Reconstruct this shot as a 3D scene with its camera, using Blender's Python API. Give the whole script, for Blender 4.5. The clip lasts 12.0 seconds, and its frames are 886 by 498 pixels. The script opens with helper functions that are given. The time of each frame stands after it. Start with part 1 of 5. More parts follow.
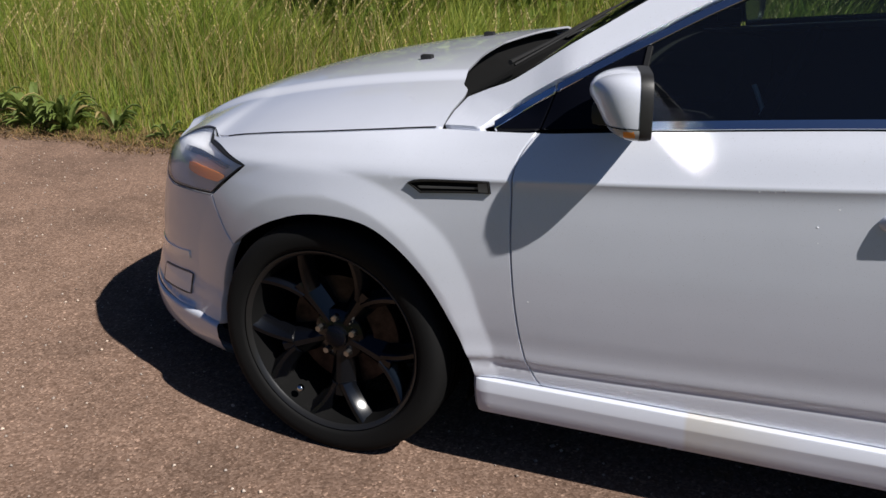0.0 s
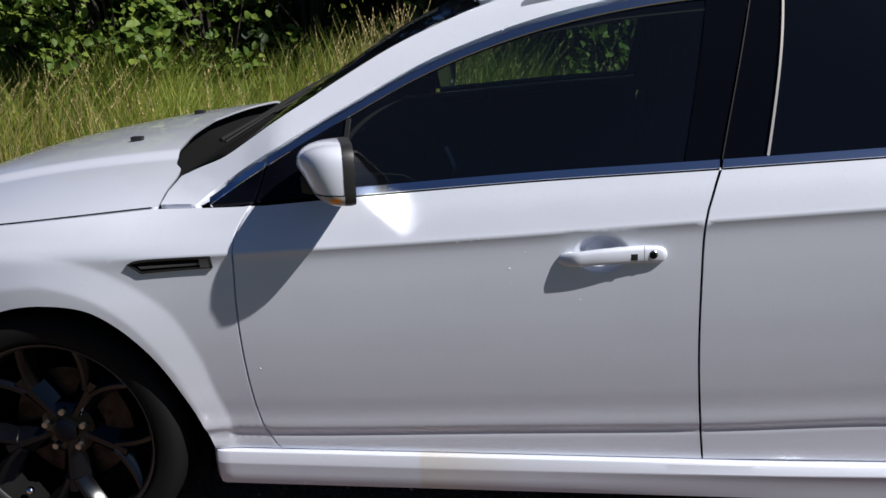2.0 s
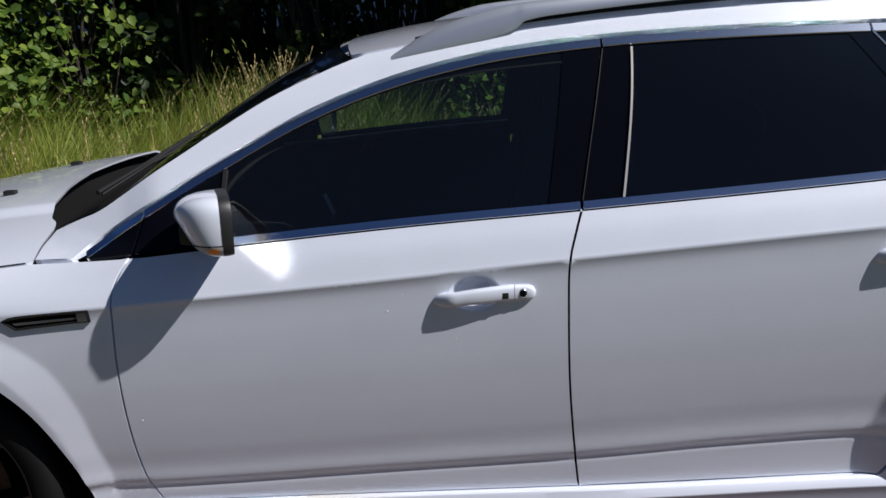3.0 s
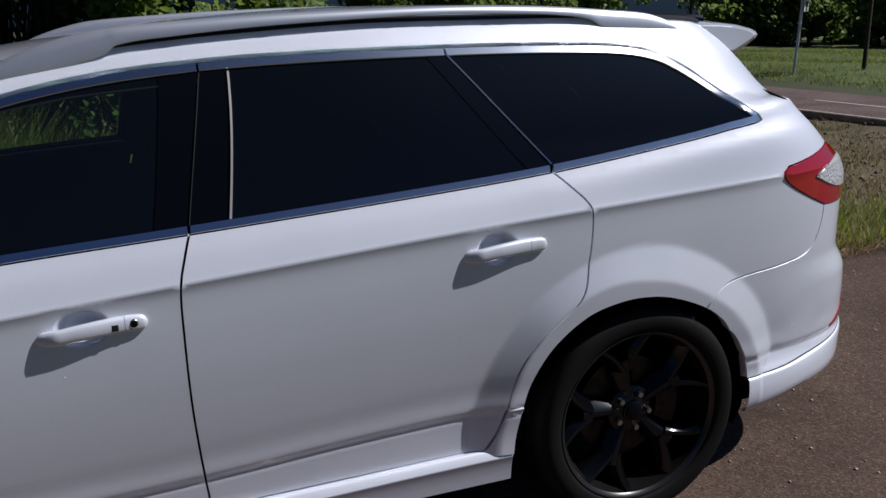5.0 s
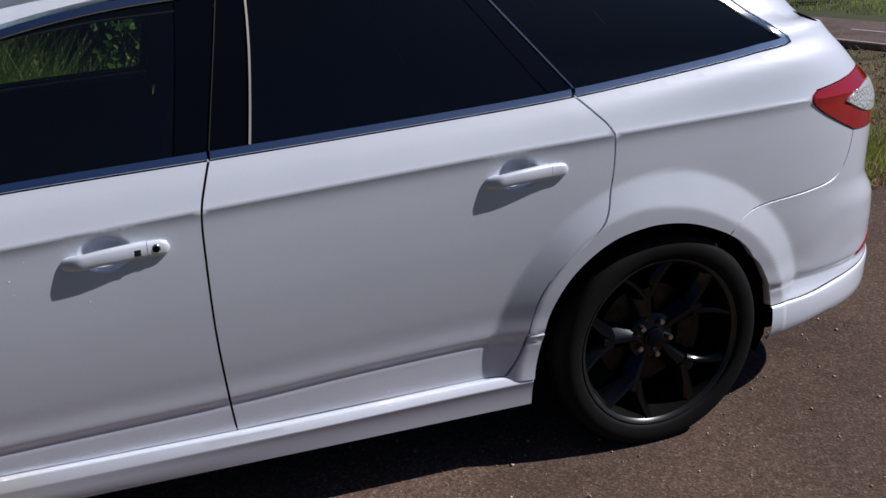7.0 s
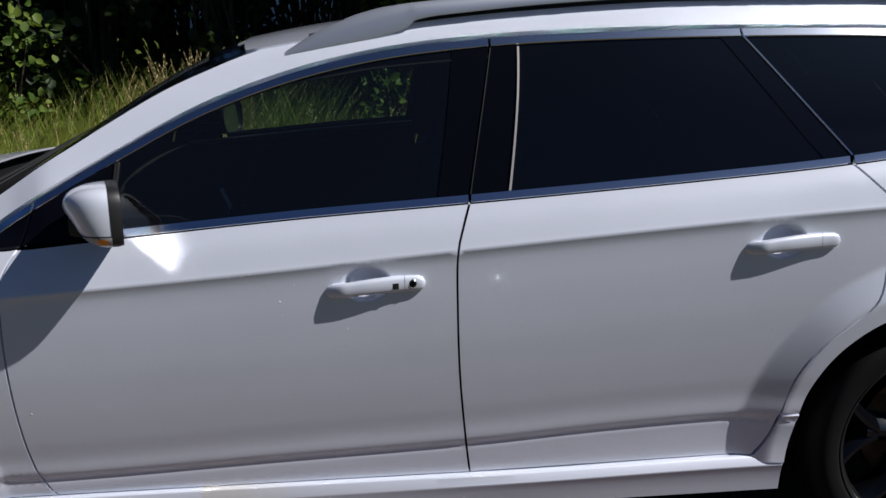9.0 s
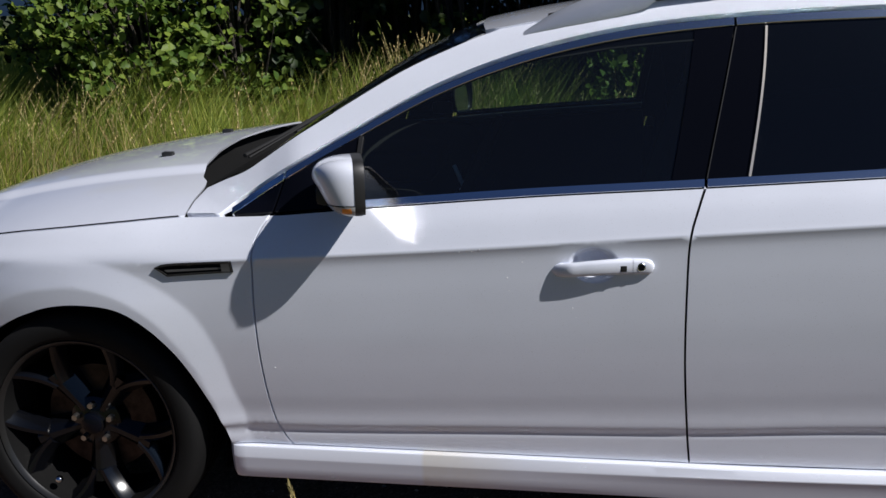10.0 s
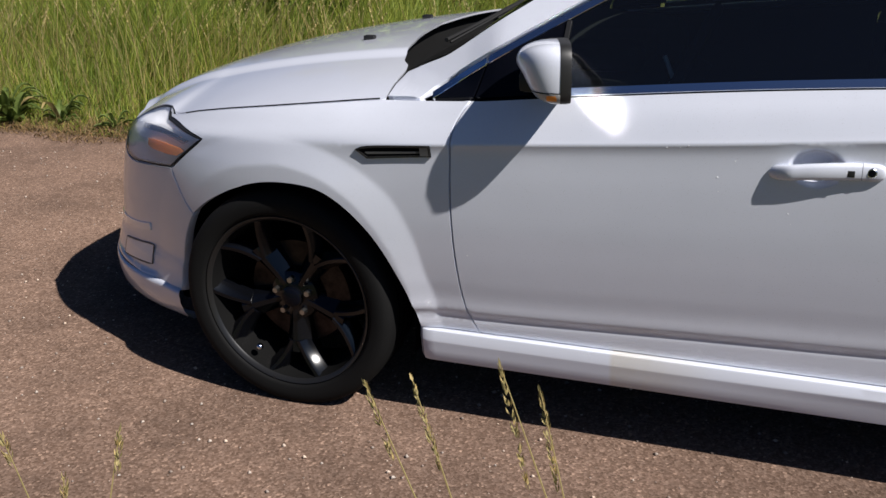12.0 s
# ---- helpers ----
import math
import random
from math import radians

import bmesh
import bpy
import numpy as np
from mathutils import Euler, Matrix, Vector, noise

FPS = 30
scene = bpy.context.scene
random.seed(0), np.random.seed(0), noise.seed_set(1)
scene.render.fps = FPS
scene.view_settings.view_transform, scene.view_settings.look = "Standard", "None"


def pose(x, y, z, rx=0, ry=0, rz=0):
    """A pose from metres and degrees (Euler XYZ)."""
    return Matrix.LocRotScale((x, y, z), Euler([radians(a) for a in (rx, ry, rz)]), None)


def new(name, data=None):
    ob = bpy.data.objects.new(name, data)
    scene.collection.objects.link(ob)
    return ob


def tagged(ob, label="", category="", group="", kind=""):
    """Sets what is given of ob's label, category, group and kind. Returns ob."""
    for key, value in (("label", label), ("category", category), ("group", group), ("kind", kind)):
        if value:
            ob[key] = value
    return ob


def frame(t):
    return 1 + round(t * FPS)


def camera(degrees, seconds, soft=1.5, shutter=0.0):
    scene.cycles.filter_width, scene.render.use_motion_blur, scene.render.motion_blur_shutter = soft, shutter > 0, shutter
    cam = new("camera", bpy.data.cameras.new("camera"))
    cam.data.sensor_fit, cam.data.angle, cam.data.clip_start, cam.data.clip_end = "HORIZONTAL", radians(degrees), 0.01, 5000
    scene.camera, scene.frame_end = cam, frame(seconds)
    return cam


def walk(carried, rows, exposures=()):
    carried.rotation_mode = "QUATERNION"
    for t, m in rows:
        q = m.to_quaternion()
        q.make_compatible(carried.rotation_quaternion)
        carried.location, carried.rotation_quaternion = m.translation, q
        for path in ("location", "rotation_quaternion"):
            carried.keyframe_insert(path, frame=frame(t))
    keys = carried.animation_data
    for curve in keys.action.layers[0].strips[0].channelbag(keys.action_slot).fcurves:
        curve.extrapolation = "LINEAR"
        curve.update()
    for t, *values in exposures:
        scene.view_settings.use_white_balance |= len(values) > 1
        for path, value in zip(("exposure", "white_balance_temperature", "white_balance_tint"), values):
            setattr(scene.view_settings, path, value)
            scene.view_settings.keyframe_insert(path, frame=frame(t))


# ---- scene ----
# ---------------------------------------------------------------- camera
cam = camera(51.22, 12.0, soft=1.5)
PATH = [
    (0, 1.1984, -2.7963, 1.4160, 69.458, 1.567, 23.747),
    (0.5, 1.2184, -2.7939, 1.4245, 70.057, 1.925, 20.807),
    (1, 1.2476, -2.8061, 1.4266, 70.450, 2.205, 16.588),
    (1.5, 1.2762, -2.8496, 1.4368, 71.239, 1.368, 13.314),
    (2, 1.2681, -2.8953, 1.4495, 72.955, 2.118, 6.594),
    (2.5, 1.2801, -2.9440, 1.4616, 74.310, 2.762, 1.526),
    (2.7, 1.2930, -2.9524, 1.4695, 74.992, 2.577, 0.940),
    (4.3, 1.3958, -3.0195, 1.5328, 75.049, 0.652, -13.403),
    (4.5, 1.4087, -3.0279, 1.5407, 75.574, 0.748, -16.404),
    (5, 1.4201, -3.0251, 1.5184, 74.949, 1.146, -21.479),
    (5.5, 1.4366, -3.0245, 1.5046, 72.843, 1.540, -22.694),
    (6, 1.4472, -3.0333, 1.4947, 71.497, 1.966, -22.073),
    (6.5, 1.4484, -3.0366, 1.4955, 71.305, 2.047, -21.372),
    (6.7, 1.4440, -3.0359, 1.4934, 70.966, 1.923, -20.863),
    (8.3, 1.4090, -3.0303, 1.4763, 73.847, 1.480, -11.739),
    (8.5, 1.4046, -3.0296, 1.4742, 74.564, 1.490, -9.763),
    (9, 1.3862, -3.0298, 1.4577, 75.434, 0.983, -4.799),
    (9.5, 1.3477, -3.0412, 1.4540, 75.357, 1.414, 2.457),
    (10, 1.3454, -3.0467, 1.4527, 74.677, 1.521, 8.542),
    (10.5, 1.3262, -3.0464, 1.4467, 73.262, 1.762, 13.582),
    (11, 1.3192, -3.0420, 1.4379, 72.308, 1.904, 17.386),
    (11.5, 1.3058, -3.0256, 1.4256, 70.893, 1.772, 18.996),
    (12, 1.2916, -3.0109, 1.4138, 68.883, 1.769, 20.135),
]
walk(cam, [(t, pose(*row)) for t, *row in PATH], [(0, .44, 6700, 10), (2.5, .32, 6480, 11), (4.5, -.02, 6320, 12), (5.2, -.12, 6320, 12.5), (6.5, -.03, 6320, 13), (8.5, -.02, 6380, 12), (10, .29, 6480, 11), (12, .46, 6700, 11)])
# ---------------------------------------------------------------- daylight
SUN_WAY = Vector((-.95, .335, -1.0)).normalized()
world = bpy.data.worlds.new("sky")
scene.world = world
scene.cycles.sample_clamp_indirect = 0                # lets the door mirror throw its patch of sun on the door
scene.cycles.blur_glossy = 0
world.use_nodes = True
wn = world.node_tree.nodes
sky = wn.new("ShaderNodeTexSky")
sky.sky_type = "NISHITA"
sky.sun_disc = False
sky.sun_elevation = math.asin(-SUN_WAY.z)
sky.sun_rotation = math.atan2(-SUN_WAY.x, -SUN_WAY.y)
sky.air_density, sky.dust_density, sky.ozone_density = .55, 2.0, 3.0
tint = wn.new("ShaderNodeMix")
tint.data_type, tint.blend_type = "RGBA", "MULTIPLY"
tint.inputs[0].default_value, tint.inputs[7].default_value = 1.0, (.56, .90, 1.42, 1)
world.node_tree.links.new(sky.outputs[0], tint.inputs[6])
world.node_tree.links.new(tint.outputs[2], wn["Background"].inputs[0])
wn["Background"].inputs[1].default_value = .025
sun_data = bpy.data.lights.new("sun", "SUN")
sun_data.energy, sun_data.angle, sun_data.color = 5.0, radians(.53), (1.0, .972, .95)
sun = new("sun", sun_data)
sun.rotation_mode = "QUATERNION"
sun.rotation_quaternion = SUN_WAY.to_track_quat("-Z", "Y")
sun.location = (8, -5, 9)

# ---------------------------------------------------------------- materials


class Mat:
    """A small wrapper round one node material."""

    def __init__(self, name, color, rough=.5, metal=0.0, **more):
        self.m = bpy.data.materials.new(name)
        self.m.use_nodes = True
        self.t = self.m.node_tree
        self.b = self.t.nodes["Principled BSDF"]
        self.set("Base Color", (*color, 1))
        self.set("Roughness", rough)
        self.set("Metallic", metal)
        for k, v in more.items():
            self.set(k.replace("_", " "), v)

    def set(self, k, v):
        self.b.inputs[k].default_value = v

    def node(self, kind, **kw):
        n = self.t.nodes.new(kind)
        for k, v in kw.items():
            n.inputs[k.replace("_", " ")].default_value = v
        return n

    def link(self, a, b):
        self.t.links.new(a, b)

    def coords(self):
        return self.node("ShaderNodeTexCoord").outputs["Object"]

    def noise(self, scale, detail=4, rough=.6, vec=None):
        n = self.node("ShaderNodeTexNoise", Scale=scale, Detail=detail, Roughness=rough)
        self.link(vec or self.coords(), n.inputs["Vector"])
        return n.outputs["Fac"]

    def ramp(self, fac, stops):
        r = self.node("ShaderNodeValToRGB")
        e = r.color_ramp.elements
        while len(e) < len(stops):
            e.new(.5)
        for el, (p, c) in zip(e, stops):
            el.position, el.color = p, (*c, 1) if len(c) == 3 else c
        self.link(fac, r.inputs[0])
        return r.outputs["Color"]

    def mix(self, fac, a, b, blend="MIX"):
        n = self.t.nodes.new("ShaderNodeMix")
        n.data_type, n.blend_type = "RGBA", blend
        for sock, v in ((n.inputs[0], fac), (n.inputs[6], a), (n.inputs[7], b)):
            if hasattr(v, "links"):
                self.link(v, sock)
            else:
                sock.default_value = v if not isinstance(v, tuple) else (*v, 1)
        return n.outputs[2]

    def color(self, c):
        self.link(c, self.b.inputs["Base Color"])
        return self

    def bump(self, fac, strength=.3, distance=.01):
        n = self.node("ShaderNodeBump", Strength=strength, Distance=distance)
        self.link(fac, n.inputs["Height"])
        self.link(n.outputs[0], self.b.inputs["Normal"])
        return self

    def roughness(self, fac, lo, hi):
        n = self.node("ShaderNodeMapRange")
        n.inputs["To Min"].default_value, n.inputs["To Max"].default_value = lo, hi
        self.link(fac, n.inputs[0])
        self.link(n.outputs[0], self.b.inputs["Roughness"])
        return self


def grey(v):
    return (v, v, v)


def make_paint():
    m = Mat("white_paint", (.68, .71, .785), .42, .14, Coat_Weight=1.0, Coat_Roughness=.035)
    dirt = m.ramp(m.noise(2.2, 6, .65), [(.35, (.66, .69, .765)), (.75, (.70, .73, .81))])
    specks = m.ramp(m.noise(420, 2, .5), [(.28, (.50, .47, .42)), (.34, (1, 1, 1))])
    m.color(m.mix(.35, dirt, specks, "MULTIPLY"))
    m.roughness(m.noise(6, 5), .38, .48)
    return m.m


def make_skirt_paint():
    """The same paint, yellowed and scuffed along one stretch of the sill."""
    m = Mat("skirt_paint", (.66, .69, .765), .44, .12, Coat_Weight=.8, Coat_Roughness=.06)
    co = m.coords()
    sep = m.node("ShaderNodeSeparateXYZ")
    m.link(co, sep.inputs[0])
    n = m.node("ShaderNodeMapRange", From_Min=.93, From_Max=1.20)
    m.link(sep.outputs["X"], n.inputs[0])
    zone = m.ramp(n.outputs[0], [(0, grey(0)), (.04, grey(.9)), (.5, grey(.55)), (1, grey(0))])
    stain = m.mix(.8, zone, m.noise(14, 5), "MULTIPLY")
    m.color(m.mix(stain, (.66, .69, .765), (.60, .55, .44)))
    return m.m


def make_asphalt(name, a, b, c, scale=1.0):
    m = Mat(name, b, .9, 0, Diffuse_Roughness=1.0, Specular_IOR_Level=.25)
    co = m.coords()
    stones = m.node("ShaderNodeTexVoronoi", Scale=150 * scale)
    m.link(co, stones.inputs["Vector"])
    speck = m.ramp(stones.outputs["Color"], [(.0, a), (.45, b), (.8, c), (1.0, (c[0] * 1.9, c[1] * 1.9, c[2] * 1.85))])
    patch = m.ramp(m.noise(1.3, 9, .72, co), [(.33, grey(.62)), (.5, grey(.95)), (.68, grey(1.18))])
    fine = m.ramp(m.noise(38 * scale, 3, .6, co), [(.3, grey(.82)), (.7, grey(1.12))])
    m.color(m.mix(1.0, m.mix(1.0, speck, patch, "MULTIPLY"), fine, "MULTIPLY"))
    h = m.mix(.5, stones.outputs["Distance"], m.noise(90 * scale, 3, .6, co))
    m.bump(h, .55, .006)
    return m.m


def make_leaf(name, a, b, trans=.35):
    m = Mat(name, a, .55, 0, Specular_IOR_Level=.35)
    geo = m.node("ShaderNodeNewGeometry")
    c = m.ramp(geo.outputs["Random Per Island"], [(0, a), (.6, b), (1, (b[0] * 1.5, b[1] * 1.35, b[2] * 1.2))])
    m.color(c)
    tr = m.node("ShaderNodeBsdfTranslucent")
    m.link(c, tr.inputs[0])
    mx = m.node("ShaderNodeMixShader", Fac=trans)
    m.link(m.b.outputs[0], mx.inputs[1])
    m.link(tr.outputs[0], mx.inputs[2])
    m.link(mx.outputs[0], m.t.nodes["Material Output"].inputs[0])
    return m.m


def make_glass(name, tint, rough=0.0, dusty=.006):
    """Thin pane: tinted see-through under a Fresnel gloss; a dusty blue film paints in the sky's sheen."""
    m = Mat(name, tint)
    tp = m.node("ShaderNodeBsdfTransparent")
    tp.inputs[0].default_value = (*tint, 1)
    gl = m.node("ShaderNodeBsdfGlossy", Roughness=rough)
    fr = m.node("ShaderNodeFresnel", IOR=1.6)
    film = m.node("ShaderNodeBsdfDiffuse", Color=(.42, .50, .72, 1))
    sheen_mix = m.node("ShaderNodeMixShader", Fac=dusty)
    m.link(tp.outputs[0], sheen_mix.inputs[1])
    m.link(film.outputs[0], sheen_mix.inputs[2])
    mx = m.node("ShaderNodeMixShader")
    m.link(fr.outputs[0], mx.inputs[0])
    m.link(sheen_mix.outputs[0], mx.inputs[1])
    m.link(gl.outputs[0], mx.inputs[2])
    m.link(mx.outputs[0], m.t.nodes["Material Output"].inputs[0])
    return m.m


def make_soil(name, stops, scale):
    m = Mat(name, stops[0][1], .95)
    m.color(m.ramp(m.noise(scale, 8, .7), stops))
    m.bump(m.noise(scale * 4, 5), .6, .02)
    return m.m


PAINT = make_paint()
SKIRT_PAINT = make_skirt_paint()
BLACK_TRIM = Mat("black_plastic", grey(.012), .5).m
GLOSS_BLACK = Mat("gloss_black", (.0028, .0032, .0055), .10, 0, Specular_IOR_Level=.14).m
COWL = Mat("black_cowl_plastic", grey(.005), .55, 0, Specular_IOR_Level=.2).m
VENT_GREY = Mat("grey_vent_plastic", grey(.085), .4, 0).m
GLINT_STRIP = Mat("pillar_edge_glint", (.85, .78, .68), .35, .8).m
DARK = Mat("dark_cavity", grey(.008), .95, 0, Specular_IOR_Level=.0).m
CHROME = Mat("satin_chrome", (.86, .88, .92), .17, 1.0).m
BRIGHT_CHROME = Mat("polished_metal", (.8, .8, .8), .08, 1.0).m
RAIL_ALU = Mat("anodised_aluminium", (.62, .65, .71), .38, .72).m
RUBBER = Mat("tyre_rubber", grey(.006), .8, 0, Specular_IOR_Level=.15)
RUBBER.bump(RUBBER.noise(60, 3), .15, .002)
RUBBER.roughness(RUBBER.noise(9, 4), .6, .85)
RUBBER = RUBBER.m
RIM = Mat("black_lacquered_alloy", (.0022, .0025, .0036), .2, 0, Specular_IOR_Level=.42)
RIM.roughness(RIM.noise(20, 4), .10, .17)
RIM = RIM.m
RIM_EDGE = Mat("bare_rim_edge", grey(.012), .3, 0).m
STEEL = Mat("brake_disc_steel", (.16, .13, .11), .4, .8)
STEEL.color(STEEL.ramp(STEEL.noise(30, 4), [(.35, (.02, .014, .012)), (.7, (.06, .042, .036))]))
STEEL = STEEL.m
LUG = Mat("lug_nut_steel", (.45, .43, .40), .3, 1.0).m
GLASS_FRONT = make_glass("clear_tinted_glass", (.50, .61, .57), dusty=.007)
GLASS_SHIELD = make_glass("windscreen_glass", (.74, .80, .77))
GLASS_DARK = make_glass("privacy_glass", (.012, .013, .017), .0)
# thicker film here: pale reflections painted over the headlight lens
GLASS_CLEAR = make_glass("clear_lens", (.98, .985, .99), .0, .20)
LAMP_WHITE = Mat("fog_lamp_lens", (.86, .87, .88), .2, 0, Coat_Weight=1.0).m
LAMP_COVER = Mat("clear_lamp_plastic", (.40, .40, .39), .12, 0, Coat_Weight=.5).m
MIRROR_GLASS = Mat("mirror_glass", (.98, .98, .98), .17, 1.0).m
AMBER = Mat("amber_lens", (.92, .30, .04), .3, 0).m
SILVER = Mat("lamp_reflector", (.93, .94, .96), .42, .15)
SILVER.bump(SILVER.noise(60, 1), .3, .004)
SILVER = SILVER.m
FROSTED = Mat("frosted_lens", (.7, .72, .74), .12, .35)
vor = FROSTED.node("ShaderNodeTexVoronoi", Scale=95)
FROSTED.link(FROSTED.coords(), vor.inputs["Vector"])
FROSTED.bump(vor.outputs["Distance"], .7, .006)
FROSTED = FROSTED.m
RED_LENS = Mat("red_lens", (.34, .004, .008), .07, 0, Coat_Weight=1.0, Coat_Roughness=.02).m
CABIN = Mat("charcoal_trim", grey(.012), .8, 0, Specular_IOR_Level=.15)
CABIN.bump(CABIN.noise(220, 2), .2, .001)
CABIN = CABIN.m
FABRIC = Mat("seat_fabric", grey(.028), .95)
FABRIC.bump(FABRIC.noise(300, 2), .4, .002)
FABRIC = FABRIC.m
LINER = Mat("headliner", (.30, .30, .29), .95).m
ASPHALT = make_asphalt("coarse_asphalt", (.076, .046, .031), (.134, .085, .061), (.188, .126, .095))
GRIT = make_leaf("pale_grit", (.20, .15, .12), (.42, .36, .31), .0)
STONE = make_leaf("brown_stones", (.07, .05, .035), (.17, .125, .09), .0)
ROAD = make_asphalt("reddish_road_asphalt", (.16, .10, .09), (.21, .145, .13), (.25, .18, .165), .6)
MARK = Mat("worn_road_paint", (.42, .38, .36), .8).m
KERB = make_soil("kerb_concrete", [(.3, (.22, .18, .15)), (.7, (.40, .34, .30))], 8)
SOIL = make_soil("dry_soil", [(.3, (.060, .045, .022)), (.5, (.10, .075, .040)), (.7, (.16, .12, .075))], 5)
MEADOW = make_soil("meadow_ground", [(.3, (.026, .036, .009)), (.55, (.040, .050, .014)), (.75, (.060, .064, .022))], .7)
PASTURE = make_soil("pasture_ground", [(.3, (.050, .074, .016)), (.55, (.074, .100, .024)), (.75, (.110, .122, .036))], .9)
GRASS = make_leaf("grass_blades", (.115, .195, .024), (.27, .325, .06), .45)
GRASS_DRY = make_leaf("dry_grass", (.22, .17, .06), (.36, .28, .12), .35)
HAY = make_leaf("seed_heads", (.30, .25, .10), (.46, .38, .18), .3)
LEAF = make_leaf("hazel_leaves", (.055, .115, .015), (.13, .195, .032), .42)
# leaf green darkened to carry the shade under the trees
LEAF_SHADED = make_leaf("shade_darkened_leaves", (.011, .026, .006), (.028, .05, .011), .3)
LEAF_MID = make_leaf("field_tree_leaves", (.085, .145, .036), (.17, .24, .062), .5)
BARK = make_soil("bark", [(.3, (.022, .018, .013)), (.7, (.055, .045, .034))], 30)
FIELD = make_leaf("field_grass_blades", (.110, .160, .032), (.19, .23, .058), .7)
WEED = make_leaf("dock_leaves", (.075, .125, .026), (.15, .20, .050), .4)
DRY_BROWN = make_leaf("withered_brown_grass", (.115, .072, .034), (.22, .145, .070), .2)

# ---------------------------------------------------------------- car body surface
# x runs back from the front axle, z up, the near side is at -y; q follows the skin round nose and tail.

def curve(x, xs, ys):
    """Monotone cubic through (xs, ys), straight beyond the ends."""
    xs, ys = np.asarray(xs, float), np.asarray(ys, float)
    h, x = np.diff(xs), np.asarray(x, float)
    d = np.diff(ys) / h
    m = np.empty(len(xs))
    m[0], m[-1] = d[0], d[-1]
    for i in range(1, len(xs) - 1):
        m[i] = 0 if d[i - 1] * d[i] <= 0 else 3 * (h[i - 1] + h[i]) / ((2 * h[i] + h[i - 1]) / d[i - 1] + (h[i] + 2 * h[i - 1]) / d[i])
    c = np.clip(x, xs[0], xs[-1])
    k = np.clip(np.searchsorted(xs, c) - 1, 0, len(xs) - 2)
    t = (c - xs[k]) / h[k]
    r = ys[k] * (2 * t**3 - 3 * t * t + 1) + m[k] * h[k] * (t**3 - 2 * t * t + t) + ys[k + 1] * (3 * t * t - 2 * t**3) + m[k + 1] * h[k] * (t**3 - t * t)
    return r + (x - c) * np.where(x < xs[0], m[0], m[-1])


def smooth(t):
    t = np.clip(t, 0, 1)
    return t * t * (3 - 2 * t)


def z_crease(x):
    return curve(x, [-.9, -.3, .54, 1.11, 1.59, 2.65, 3.35, 3.8], [.745, .785, .834, .870, .906, .974, 1.0, 1.01])


def z_belt(x):
    return curve(x, [-.9, -.3, .2, .573, 1.1, 1.625, 2.558, 3.305, 3.8], [.80, .872, .918, .942, .985, 1.020, 1.083, 1.160, 1.2])


def z_low(x):
    return curve(x, [-.5, .57, 1.155, 1.64, 2.0, 2.31, 3.5], [.330, .340, .360, .377, .399, .410, .415])


def z_gutter(x):
    return curve(x, [.4, 1.1, 1.47, 1.77, 2.2, 2.6, 3.1, 3.4], [1.28, 1.362, 1.418, 1.445, 1.463, 1.462, 1.445, 1.41])


FLARES = ((0.0, .015, ([-30, 1, 16, 32, 48, 69, 97, 116, 131, 180, 210], [.45, .447, .440, .466, .495, .498, .488, .490, .500, .490, .49]),
           ([-30, 1, 20, 36, 55, 69, 82, 97, 117, 129, 180, 210], [.375, .375, .380, .393, .416, .424, .423, .414, .411, .404, .400, .40])),
          (2.85, .028, ([-30, 8, 30, 51, 69, 86, 112, 132, 150, 171, 210], [.500, .505, .498, .494, .504, .521, .531, .527, .517, .511, .51]),
           ([-30, 6, 21, 46, 58, 87, 108, 128, 148, 164, 210], [.440, .438, .424, .406, .402, .423, .449, .455, .434, .420, .415])))


